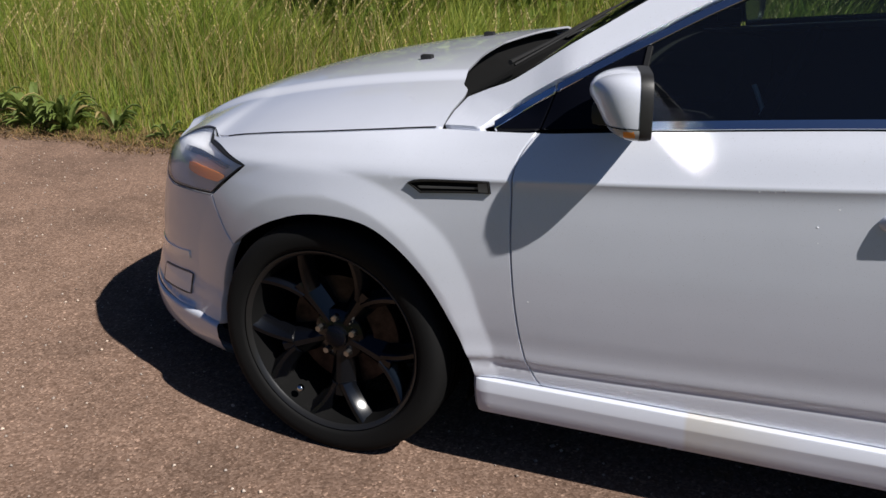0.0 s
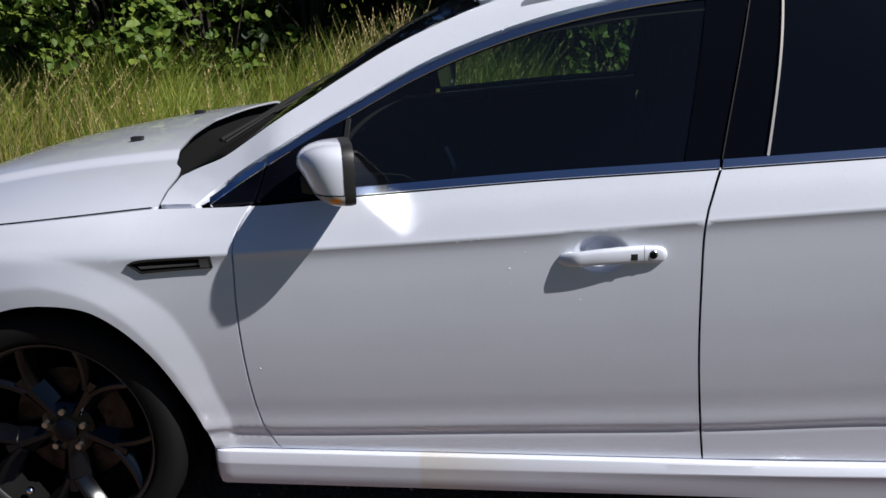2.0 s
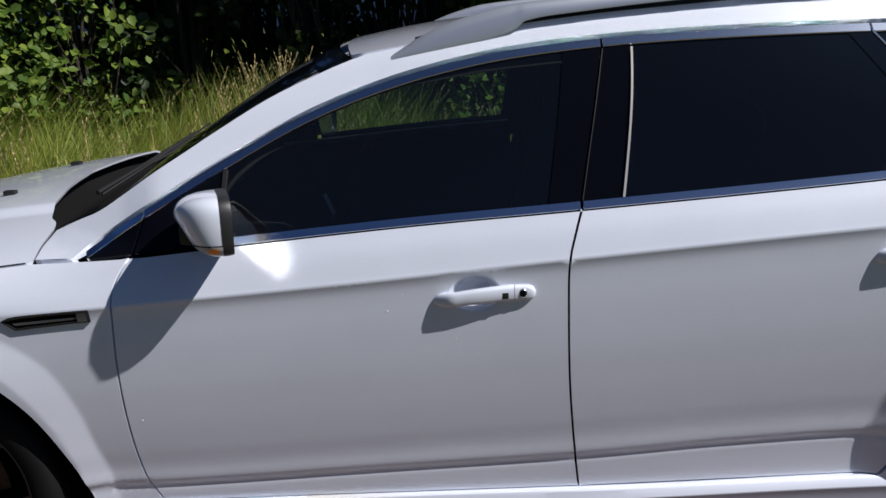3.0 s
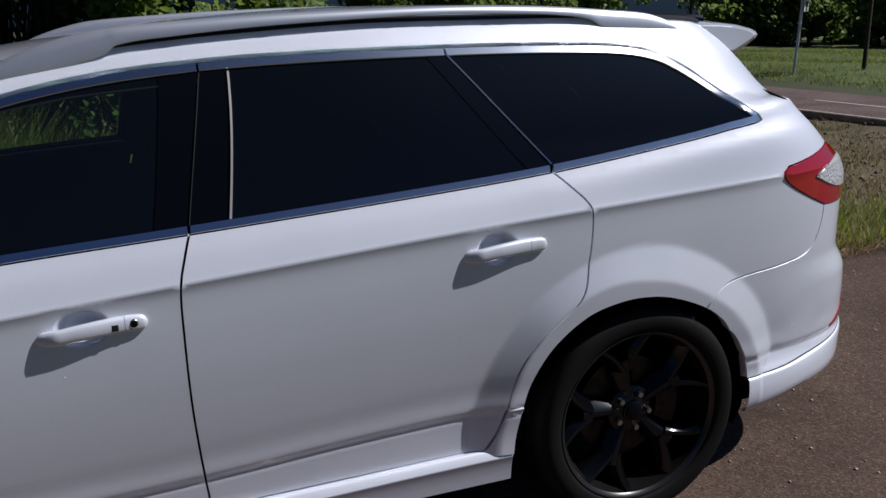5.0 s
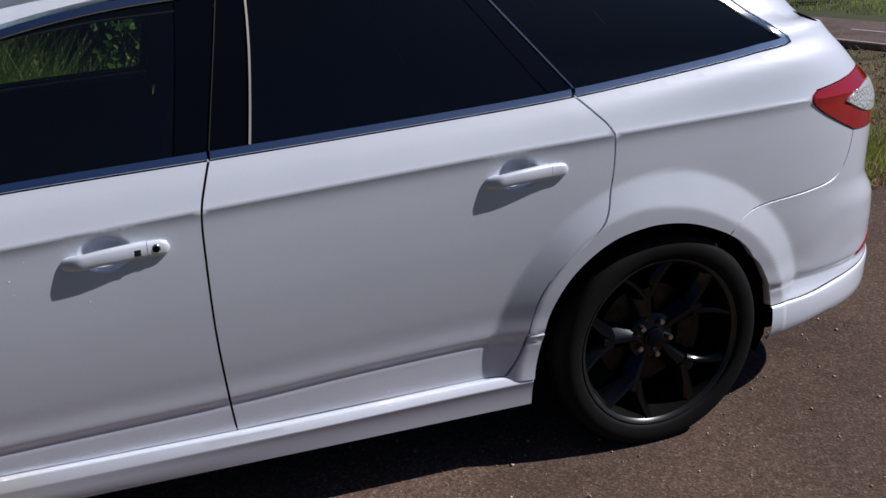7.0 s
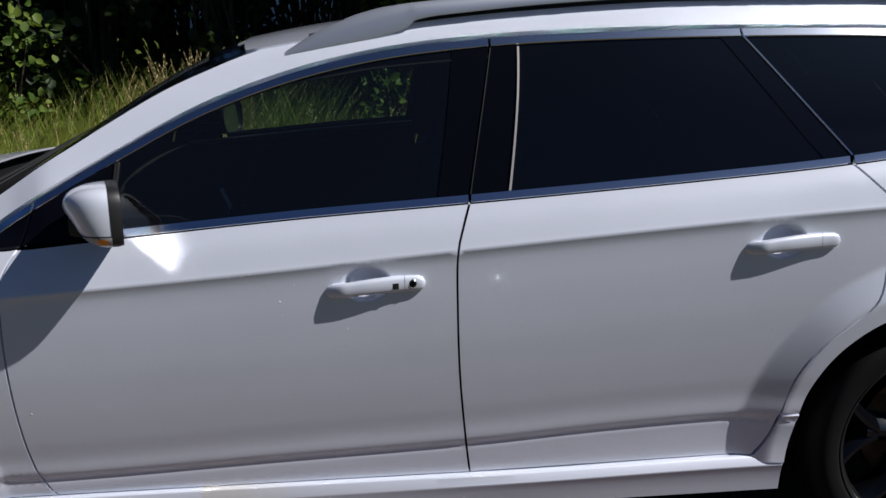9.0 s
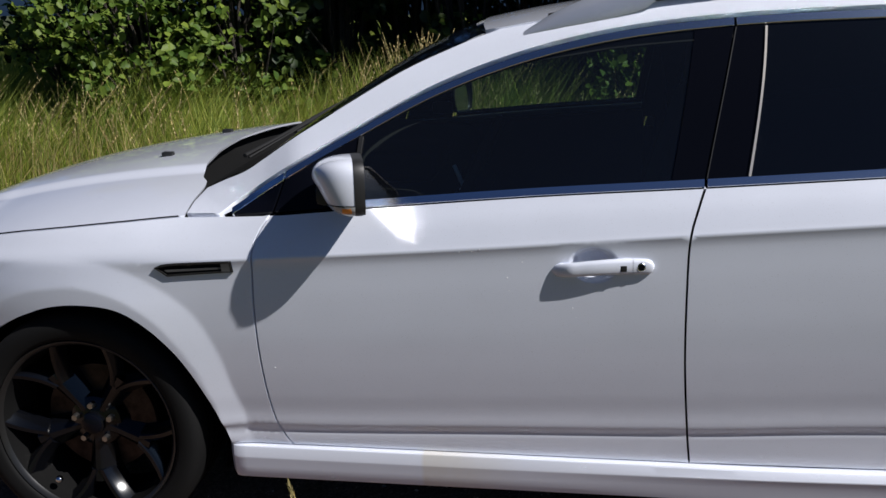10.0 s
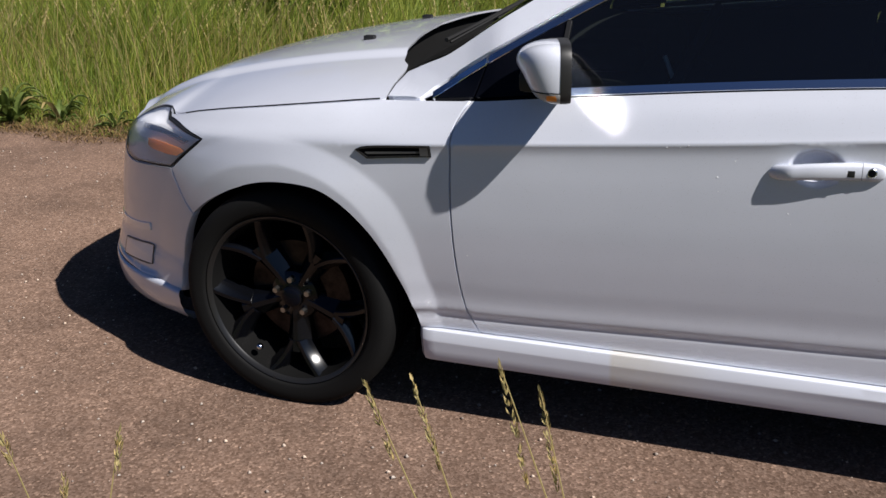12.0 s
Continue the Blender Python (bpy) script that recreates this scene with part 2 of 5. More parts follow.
def half_width(x, z):
    x, z = np.broadcast_arrays(np.asarray(x, float), np.asarray(z, float))
    lo, cr, be, gu = z_low(x), z_crease(x), z_belt(x), z_gutter(x)
    f = 1 - smooth((x - .25) / .4)                      # 1 over the front wings, where the shoulder rolls into the bonnet
    g = 1 - smooth((x - .12) / .36)                     # 1 where the side crease has faded out
    hd = cr - .03 - lo
    e1, e2 = smooth((x - 2.6) / .3), 1 - smooth((x + .1) / .3)      # the sill's bulge ends at the wheels
    e0 = 1 - e1 - e2
    rows = [(.15, .82 * e0 + .845 * e1 + .862 * e2), (.185, .850 * e0 + .864 * e1 + .890 * e2), (.22, .868 * e0 + .879 * e1 + .908 * e2), (.265, .877 * e0 + .888 * e1 + .916 * e2), (.287, .879 * e0 + .8895 * e1 + .914 * e2), (.297, .8750 * e0 + .890 * e1 + .910 * e2), (lo - .03, .8796 + .024 * e2), (lo - .003, .8822 + .017 * e2), (lo + .002, .8816 + .0172 * e2), (lo + .006, .8824 + .016 * e2), (lo + .028, .8922 + .008 * e2),
            (lo + .13 * hd, .8958), (lo + .25 * hd, .9060), (lo + .45 * hd, .9198 + .002 * g), (lo + .65 * hd, .9298 + .003 * g), (lo + .85 * hd, .9350 + .0025 * g), (cr - .030, .9368), (cr - .004, .9410 - .0045 * g), (cr, .9422 - .0060 * g), (cr + .006, .9400 - .0045 * g),
            (be - .05, .9185 - .011 * f), (be, .894 - .050 * f), (be + .04, .878 - .225 * f), (gu - .19, .802 - .165 * f), (gu - .05, .716), (gu, .676), (gu + .03, .63), (gu + .05, .56), (gu + .06, .40)]
    zs = np.array([np.broadcast_to(r[0], x.shape) for r in rows]).reshape(len(rows), -1)
    ws = np.array([np.broadcast_to(r[1], x.shape) for r in rows]).reshape(len(rows), -1)
    zs = np.maximum.accumulate(zs + np.arange(len(rows))[:, None] * 1e-6, axis=0)
    h = np.diff(zs, axis=0) + 1e-9
    d = np.diff(ws, axis=0) / h
    m = np.zeros_like(ws)
    m[0], m[-1] = d[0], d[-1]
    a, b = d[:-1], d[1:]
    ok = a * b > 0
    with np.errstate(all="ignore"):
        m[1:-1] = np.where(ok, 3 * (h[:-1] + h[1:]) / ((2 * h[1:] + h[:-1]) / a + (h[1:] + 2 * h[:-1]) / b), 0)
    zf = z.ravel()
    k = np.clip((zs < zf).sum(0) - 1, 0, len(rows) - 2)
    i = np.arange(len(zf))
    t = np.clip((zf - zs[k, i]) / h[k, i], 0, 1)
    hk = h[k, i]
    w = ws[k, i] * (2 * t**3 - 3 * t * t + 1) + m[k, i] * hk * (t**3 - 2 * t * t + t) + ws[k + 1, i] * (3 * t * t - 2 * t**3) + m[k + 1, i] * hk * (t**3 - t * t)
    w = w.reshape(x.shape)
    for wx, out, outer, inner in FLARES:                # flared wheel arches: a bevel, then a flat band round the opening
        r = np.hypot((x - wx) * .95, z - .328)
        an = np.degrees(np.arctan2(z - .328, x - wx))
        an = np.where(an < -90, an + 360, an)
        ro, ri = curve(an, *outer), curve(an, *inner)
        t = (ro - r) / (ro - ri)
        t = np.where(t < .5, .035 * np.logaddexp(0, np.clip(t / .035, -60, 60)), 1 - .03 * np.logaddexp(0, np.clip((1 - t) / .03, -60, 60)))
        t = out * t * smooth((z - .18) / .12)
        if wx:                                          # the rear bumper's foot spreads into a shelf
            s = (.410 + .03 * smooth((x - 3.5) / .3) - z) / .045
            s = np.where(s < .5, .08 * np.logaddexp(0, s / .08), 1 - .08 * np.logaddexp(0, (1 - s) / .08))
            t = np.maximum(t, .024 * s * smooth((x - 3.05) / .08))
        w = w + t
    return w


X_FRONT, X_BACK = .35, 2.75


def x_nose(z):
    return -.95 + curve(z, [.15, .29, .41, .565, .73, .78, .86, .95], [-.09, -.08, -.035, .01, .08, .13, .24, .34])


def x_tail(z):
    return curve(z, [.2, .45, .62, .72, .95, 1.056, 1.158, 1.313, 1.40, 1.46], [3.93, 3.97, 3.95, 3.89, 3.88, 3.80, 3.69, 3.53, 3.43, 3.37])


NF, MF, NR, MR = 2.5, 2.6, 5.0, 3.0
Q_F, Q_R = -.10, 3.15


def skin(q, z, out=0.0):
    """Points of the near side's skin; out lifts them along y."""
    q, z = np.broadcast_arrays(np.asarray(q, float), np.asarray(z, float))
    lf, lr = X_FRONT - x_nose(z), x_tail(z) - X_BACK
    tf0 = np.arcsin(np.clip((X_FRONT - Q_F) / lf, 0, 1) ** (NF / 2))
    tf = np.where(q < Q_F, tf0 + (Q_F - q) / 1.1 * (math.pi / 2 - tf0), np.arcsin(np.clip((X_FRONT - q) / lf, 0, 1) ** (NF / 2)))
    tr0 = np.arcsin(np.clip((Q_R - X_BACK) / lr, 0, 1) ** (NR / 2))
    tr = np.where(q > Q_R, tr0 + (q - Q_R) / 1.1 * (math.pi / 2 - tr0), np.arcsin(np.clip((q - X_BACK) / lr, 0, 1) ** (NR / 2)))
    tf, tr = np.clip(tf, 0, math.pi / 2), np.clip(tr, 0, math.pi / 2)
    x = np.where(q < Q_F, X_FRONT - lf * np.sin(tf) ** (2 / NF), np.where(q > Q_R, X_BACK + lr * np.sin(tr) ** (2 / NR), q))
    y = (half_width(x, z) + out) * np.cos(tf) ** (2 / MF) * np.cos(tr) ** (2 / MR) * (1 - .055 * smooth((x - 2.5) / 1.3))
    return np.stack([x, -y, z], -1)


def skin_normal(q, z):
    e = 2e-3
    a = skin(q + e, z) - skin(q - e, z)
    b = skin(q, z + e) - skin(q, z - e)
    n = np.cross(a, b)
    return n / (np.linalg.norm(n, axis=-1, keepdims=True) + 1e-12)

# ---------------------------------------------------------------- mesh tools


def mesh_object(name, verts, faces, material, parent=None, label="", normals=None, smooth_shade=True):
    me = bpy.data.meshes.new(name)
    me.from_pydata([tuple(v) for v in verts], [], [tuple(int(i) for i in f) for f in faces])
    me.materials.append(material)
    if smooth_shade:
        me.polygons.foreach_set("use_smooth", [True] * len(me.polygons))
    me.update()
    if normals is not None:
        me.normals_split_custom_set_from_vertices([tuple(n) for n in normals])
    ob = new(name, me)
    if parent:
        ob.parent = parent
    if label:
        ob["label"] = label
    return ob


def part(name, bm, material, parent, label="", smooth_shade=True, angle=40):
    """Links a bmesh as one mesh object under a thing or a part."""
    if smooth_shade:
        for f in bm.faces:
            f.smooth = True
        for e in bm.edges:
            if len(e.link_faces) == 2 and e.calc_face_angle(0) > radians(angle):
                e.smooth = False
    me = bpy.data.meshes.new(name)
    bm.to_mesh(me)
    bm.free()
    me.materials.append(material)
    ob = new(name, me)
    if parent:
        ob.parent = parent
    if label:
        ob["label"] = label
    return ob


def thing(name, label, category, at=(0, 0, 0), group="", kind=""):
    e = new(name)
    e.location = at
    e.empty_display_size = .1
    return tagged(e, label, category, group, kind)


def spline(pts, step=.018):
    """Points along a smooth curve through pts."""
    p = np.array(pts, float)
    if len(p) == 2:
        n = max(2, int(np.linalg.norm(p[1] - p[0]) / step) + 1)
        return p[0] + (p[1] - p[0]) * np.linspace(0, 1, n)[:, None]
    d = np.concatenate([[0], np.cumsum(np.linalg.norm(np.diff(p, axis=0), axis=1))])
    m = np.empty_like(p)
    m[1:-1] = (p[2:] - p[:-2]) / (d[2:] - d[:-2])[:, None]
    m[0] = 2 * (p[1] - p[0]) / (d[1] - d[0]) - m[1]
    m[-1] = 2 * (p[-1] - p[-2]) / (d[-1] - d[-2]) - m[-2]
    t = np.linspace(0, d[-1], max(3, int(d[-1] / step) + 1))
    k = np.clip(np.searchsorted(d, t) - 1, 0, len(p) - 2)
    h = (d[k + 1] - d[k])[:, None]
    u = (t - d[k])[:, None] / h
    return p[k] * (2 * u**3 - 3 * u * u + 1) + m[k] * h * (u**3 - 2 * u * u + u) + p[k + 1] * (3 * u * u - 2 * u**3) + m[k + 1] * h * (u**3 - u * u)


def outline(*pieces):
    """Joins curves into one closed loop."""
    out = []
    for piece in pieces:
        for v in np.asarray(piece, float):
            if not out or np.hypot(*(v - out[-1])) > 1.5e-3:
                out.append(v)
    while np.hypot(*(out[0] - out[-1])) < 1.5e-3:
        out.pop()
    return np.array(out)


def inside(poly, pts):
    x, y = pts[:, 0], pts[:, 1]
    r = np.zeros(len(pts), bool)
    for (x0, y0), (x1, y1) in zip(poly, np.roll(poly, -1, axis=0)):
        c = (y0 > y) != (y1 > y)
        r ^= c & (x < (x1 - x0) * (y - y0) / (y1 - y0 + 1e-15) + x0)
    return r


def to_edge(poly, pts):
    best = np.full(len(pts), 9.0)
    for a, b in zip(poly, np.roll(poly, -1, axis=0)):
        ab = b - a
        t = np.clip(((pts - a) @ ab) / (ab @ ab + 1e-15), 0, 1)
        best = np.minimum(best, np.linalg.norm(pts - a - t[:, None] * ab, axis=1))
    return best


def shrink(poly, d):
    """The loop moved inwards by d."""
    a = np.sum(poly[:, 0] * np.roll(poly[:, 1], -1) - np.roll(poly[:, 0], -1) * poly[:, 1])
    t = np.roll(poly, -1, axis=0) - np.roll(poly, 1, axis=0)
    t /= np.linalg.norm(t, axis=1)[:, None] + 1e-12
    n = np.stack([-t[:, 1], t[:, 0]], 1) * (1 if a > 0 else -1)
    return poly + n * d


def triangulate(poly, dx, dz, extra=None):
    lo, hi = poly.min(0), poly.max(0)
    gx, gz = np.meshgrid(np.arange(lo[0], hi[0], dx), np.arange(lo[1], hi[1], dz), indexing="ij")
    g = np.stack([gx.ravel(), gz.ravel()], 1)
    x, z = g[:, 0], g[:, 1]
    g = g[(np.abs(z - z_crease(x)) > .052) & (np.abs(z - z_low(x)) > .04) & (np.abs(np.hypot(x * .95, z - .328) - .45) > .105) & (np.abs(np.hypot((x - 2.85) * .95, z - .328) - .45) > .105)]
    if extra is not None:
        g = np.concatenate([g, extra])
    if len(g):
        g = g[inside(poly, g)]
    if len(g):
        g = g[to_edge(poly, g) > .0025]
    n = len(poly)
    vs = [Vector(p) for p in poly] + [Vector(p) for p in g]
    from mathutils.geometry import delaunay_2d_cdt
    co, _, fs, *_ = delaunay_2d_cdt(vs, [(i, (i + 1) % n) for i in range(n)], [], 1, 1e-6)
    return np.array([tuple(c) for c in co]), [tuple(f) for f in fs], n


def panel(name, poly, material, parent, label="", lift=0.0, gap=.0028, dx=.04, dz=.014, lip=.012, extra=None, surface=None, surface_normal=None, both=None):
    """A pressed panel that follows the body's skin inside the loop poly, with turned-in edges."""
    sf = surface or (lambda q, z: skin(q, z, lift))
    nf = surface_normal or skin_normal
    poly = shrink(poly, gap)
    xs = np.arange(poly[:, 0].min(), poly[:, 0].max(), min(dx, .02)) + .0003
    lines = [np.stack([xs, zl(xs) + d], 1) for zl, ds in ((z_crease, (-.048, -.038, -.028, -.016, -.004, .0, .006, .016, .03, .045)), (z_low, (-.03, -.012, -.003, .002, .006, .013, .020, .027, .034, .045))) for d in ds]
    lines = [l[(np.hypot(l[:, 0] * .95, l[:, 1] - .328) > .42) & (np.hypot((l[:, 0] - 2.85) * .95, l[:, 1] - .328) > .42)] for l in lines]
    ra, an = np.meshgrid([.36, .372, .385, .395, .403, .409, .414, .420, .427, .434, .441, .448, .455, .462, .469, .477, .484, .490, .497, .505, .515, .525, .54], np.radians(np.arange(0, 360, 2)), indexing="ij")
    qs = np.linspace(3.15, 4.2, 300)
    for wx in (0.0, 2.85):
        lines.append(np.stack([wx + ra.ravel() * np.cos(an.ravel()) / .95, .328 + ra.ravel() * np.sin(an.ravel())], 1))
    tail = lines[-1]                                    # past the tail's turn q runs slower than x
    far = tail[:, 0] > 3.15
    tail[far, 0] = np.interp(tail[far, 0], skin(qs, np.full_like(qs, .5))[:, 0], qs)
    extra = np.concatenate(lines + ([extra] if extra is not None else []))
    co, fs, n = triangulate(poly, dx, dz, extra)
    P, N = sf(co[:, 0], co[:, 1]), nf(co[:, 0], co[:, 1])
    good = []
    for f in fs:
        a, b, c = P[f[0]], P[f[1]], P[f[2]]
        good.append(f if np.dot(np.cross(b - a, c - a), N[f[0]]) > 0 else f[::-1])
    e0, e1 = sf(poly[:, 0], poly[:, 1]), nf(poly[:, 0], poly[:, 1])
    side = np.cross(np.roll(e0, -1, axis=0) - np.roll(e0, 1, axis=0), e1)
    area = np.sum(poly[:, 0] * np.roll(poly[:, 1], -1) - np.roll(poly[:, 0], -1) * poly[:, 1])
    side *= 1 if area > 0 else -1
    side /= np.linalg.norm(side, axis=1)[:, None] + 1e-12
    base = len(P)
    verts = np.concatenate([P, e0, e0 - e1 * lip])
    norms = np.concatenate([N, side * .8 + e1 * .6, side])
    for i in range(n):
        j = (i + 1) % n
        q = (base + i, base + j, base + n + j, base + n + i)
        a, b, c = verts[q[0]], verts[q[1]], verts[q[2]]
        good.append(q if np.dot(np.cross(b - a, c - a), side[i]) > 0 else q[::-1])
    ob = mesh_object(name, verts, good, material, parent, label, norms)
    if both:
        v2, n2 = verts * (1, -1, 1), norms * (1, -1, 1)
        ob2 = mesh_object(name, v2, [tuple(reversed(f)) for f in good], material, both, label, n2)
        return ob, ob2
    return ob


def loft(rows, closed=False, caps=False):
    """A bmesh through rows of points; closed joins each row's ends."""
    bm = bmesh.new()
    vv = [[bm.verts.new(tuple(p)) for p in r] for r in rows]
    n = len(vv[0])
    for a, b in zip(vv, vv[1:]):
        for i in range(n if closed else n - 1):
            j = (i + 1) % n
            try:
                bm.faces.new((a[i], a[j], b[j], b[i]))
            except ValueError:
                pass
    if caps:
        bm.faces.new(vv[0][::-1])
        bm.faces.new(vv[-1])
    bmesh.ops.remove_doubles(bm, verts=bm.verts, dist=1e-5)
    bmesh.ops.recalc_face_normals(bm, faces=bm.faces)
    return bm


def box(lo, hi, bevel=.0, segments=2, shape=None):
    bm = bmesh.new()
    bmesh.ops.create_cube(bm, size=1)
    for v in bm.verts:
        v.co = [(a + b) / 2 + c * (b - a) for a, b, c in zip(lo, hi, v.co)]
    if shape:
        for v in bm.verts:
            v.co = shape(v.co)
    if bevel:
        bmesh.ops.bevel(bm, geom=bm.edges[:], offset=bevel, segments=segments, affect="EDGES", profile=.6)
    return bm


def lathe(profile, segments=64, axis="y"):
    """Turns (radius, depth) pairs about the y axis."""
    rows = []
    for r, d in profile:
        rows.append([(r * math.cos(2 * math.pi * i / segments), d, r * math.sin(2 * math.pi * i / segments)) for i in range(segments)])
    return loft(rows, closed=True)


def tube(points, radius, sides=8, flat=1.0):
    """A rod along points; radius may change along it."""
    pts = [Vector(p) for p in points]
    rr = radius if hasattr(radius, "__len__") else [radius] * len(pts)
    rows = []
    for i, p in enumerate(pts):
        d = (pts[min(i + 1, len(pts) - 1)] - pts[max(i - 1, 0)]).normalized()
        s = d.cross(Vector((0, 0, 1)) if abs(d.z) < .9 else Vector((1, 0, 0))).normalized()
        u = s.cross(d)
        rows.append([p + (s * math.cos(2 * math.pi * k / sides) + u * math.sin(2 * math.pi * k / sides) * flat) * rr[i] for k in range(sides)])
    return loft(rows, closed=True, caps=True)

# ---------------------------------------------------------------- the car
car = thing("car", "white estate car with black alloy wheels parked on asphalt", "car")

Z_BOT = .298
GAP_A = [(.572, .938), (.536, .874), (.529, .808), (.524, .67), (.530, .496), (.548, .37), (.584, Z_BOT)]
GAP_B = [(1.622, 1.014), (1.604, .962), (1.589, .905), (1.586, .78), (1.590, .60), (1.602, .44), (1.617, Z_BOT)]
GAP_C = [(2.556, 1.079), (2.60, 1.04), (2.652, .985), (2.662, .93), (2.652, .82), (2.625, .735), (2.51, .634), (2.45, .55), (2.418, .44), (2.395, .37), (2.358, .308)]
ARCH_F = [(.412, Z_BOT), (.368, .442), (.29, .586), (.176, .682), (.05, .70), (-.08, .678), (-.17, .625), (-.238, .56)]
ARCH_R = [(2.466, .430), (2.498, .528), (2.556, .611), (2.652, .679), (2.76, .705), (2.85, .704), (2.935, .686), (3.052, .637)]
SEAM_F = [(-.238, .56), (-.285, .63), (-.320, .682)]
HOOD_GAP = [(-.466, .832), (-.40, .824), (-.286, .846), (-.142, .870), (.044, .894), (.206, .912), (.330, .924)]
BELT = [(.43, .925), (.572, .937), (.818, .958), (1.226, .989), (1.622, 1.012), (2.186, 1.048), (2.556, 1.077), (3.02, 1.130), (3.225, 1.160)]
CH_TOP = [(0.452, 0.948), (0.602, 1.042), (0.794, 1.146), (0.992, 1.244), (1.208, 1.318), (1.436, 1.366), (1.69, 1.391), (1.96, 1.401), (2.324, 1.403), (2.672, 1.397), (2.9, 1.381), (3.02, 1.345), (3.152, 1.262), (3.236, 1.176)]
A_LINE = [(.320, .963), (.386, .992), (.458, 1.022), (.530, 1.064), (.622, 1.122), (.692, 1.163), (.764, 1.206), (.898, 1.280), (1.030, 1.336), (1.096, 1.360)]


def between(pts, a, b, dz=0.0, n=None):
    """The stretch of a smooth line from x = a to x = b, moved up by dz."""
    s = spline(pts, .01)
    xs = np.linspace(a, b, n or max(3, int(abs(b - a) / .03) + 2))
    return np.stack([xs, np.interp(xs, s[:, 0], s[:, 1]) + dz], 1)


def gutter(a, b, n=40):
    xs = np.linspace(a, b, n)
    return np.stack([xs, z_gutter(xs) + .004], 1)


fender, fender_r = panel("front_wing", outline(spline(HOOD_GAP), spline([(.330, .924), (.43, .929), (.572, .938)]), spline(GAP_A), spline([(.584, Z_BOT), (.412, Z_BOT)]),
                         spline(ARCH_F), spline(SEAM_F), spline([(-.320, .682), (-.214, .786)]), spline([(-.214, .786), (-.33, .806), (-.412, .812)]), spline([(-.412, .812), (-.466, .832)])),
                         PAINT, car, both=car, lip=.025)

TAIL_FRONT = [(3.405, .885), (3.284, .946), (3.240, .995), (3.262, 1.024)]
BUMPER_ARCH = [(3.199, .245), (3.187, .362), (3.171, .466), (3.144, .560), (3.104, .602), (3.052, .637)]
QUARTER_SEAM = [(3.052, .637), (3.10, .682), (3.17, .708), (3.26, .722), (3.345, .744), (3.388, .800), (3.405, .885)]
D_EDGE = [(3.55, 1.066), (3.52, 1.16), (3.47, 1.27), (3.40, 1.36), (3.31, 1.425)]
def side_normal(q, z):
    """The skin's normal, evened out over the pillar's foot."""
    n = skin_normal(q, z)
    k = (smooth((.66 - q) / .16) * smooth((z - z_belt(q) - .002) / .02) * .85)[..., None]
    n = n * (1 - k) + np.array((-.22, -.74, .63)) * k
    return n / np.linalg.norm(n, axis=-1, keepdims=True)


side, side_r = panel("body_side", outline(
    spline([(.330, .926), (.43, .931)]), spline([(.43, .931), (.452, .950)]), between(CH_TOP, .46, 3.236, .002), spline([(3.236, 1.176), (3.241, 1.167), (3.225, 1.159)]),
    between(BELT, 3.22, 2.56, -.001), spline(GAP_C[:-2]), spline([(2.414, .43), (2.466, .430)]), spline(ARCH_R), spline(QUARTER_SEAM),
    spline(TAIL_FRONT), spline([(3.262, 1.024), (3.40, 1.045), (3.55, 1.066)]), spline(D_EDGE), gutter(3.29, 1.13), spline(A_LINE[::-1]), spline([(.320, .963), (.318, .945), (.330, .926)])),
    PAINT, car, both=car, lip=.02, surface_normal=side_normal)

# door dents behind the handles
HANDLES = {"front": (1.391, .829), "rear": (2.402, .8945)}


def dent_points(hx, hz):
    gx, gz = np.meshgrid(np.linspace(-.095, .055, 34), np.linspace(-.050, .053, 26), indexing="ij")
    return np.stack([hx + gx.ravel() + .0007, hz + gz.ravel() + .0009], 1)


def dented(hx, hz):
    def depth(q, z):
        r = np.hypot((q - hx + .020) / .058, (z - hz - .005) / .044)
        return -.028 * smooth((1.04 - r) / .45)

    def sf(q, z):
        return skin(q, z, depth(q, z))

    def nf(q, z):
        e = 2e-3
        n = np.cross(sf(q + e, z) - sf(q - e, z), sf(q, z + e) - sf(q, z - e))
        return n / np.linalg.norm(n, axis=-1, keepdims=True)
    return sf, nf


sf, nf = dented(*HANDLES["front"])
front_door, front_door_r = panel("front_door", outline(spline(GAP_A[::-1]), between(BELT, .572, 1.622, 0), spline(GAP_B), spline([(1.617, Z_BOT), (.584, Z_BOT)])), PAINT, car, both=car,
                                 surface=sf, surface_normal=nf, extra=dent_points(*HANDLES["front"]))
sf, nf = dented(*HANDLES["rear"])
rear_door, rear_door_r = panel("rear_door", outline(spline(GAP_B[::-1]), between(BELT, 1.622, 2.556, 0), spline(GAP_C), spline([(2.358, .308), (2.0, .303), (1.617, Z_BOT)])), PAINT, car, both=car,
                               surface=sf, surface_normal=nf, extra=dent_points(*HANDLES["rear"]))

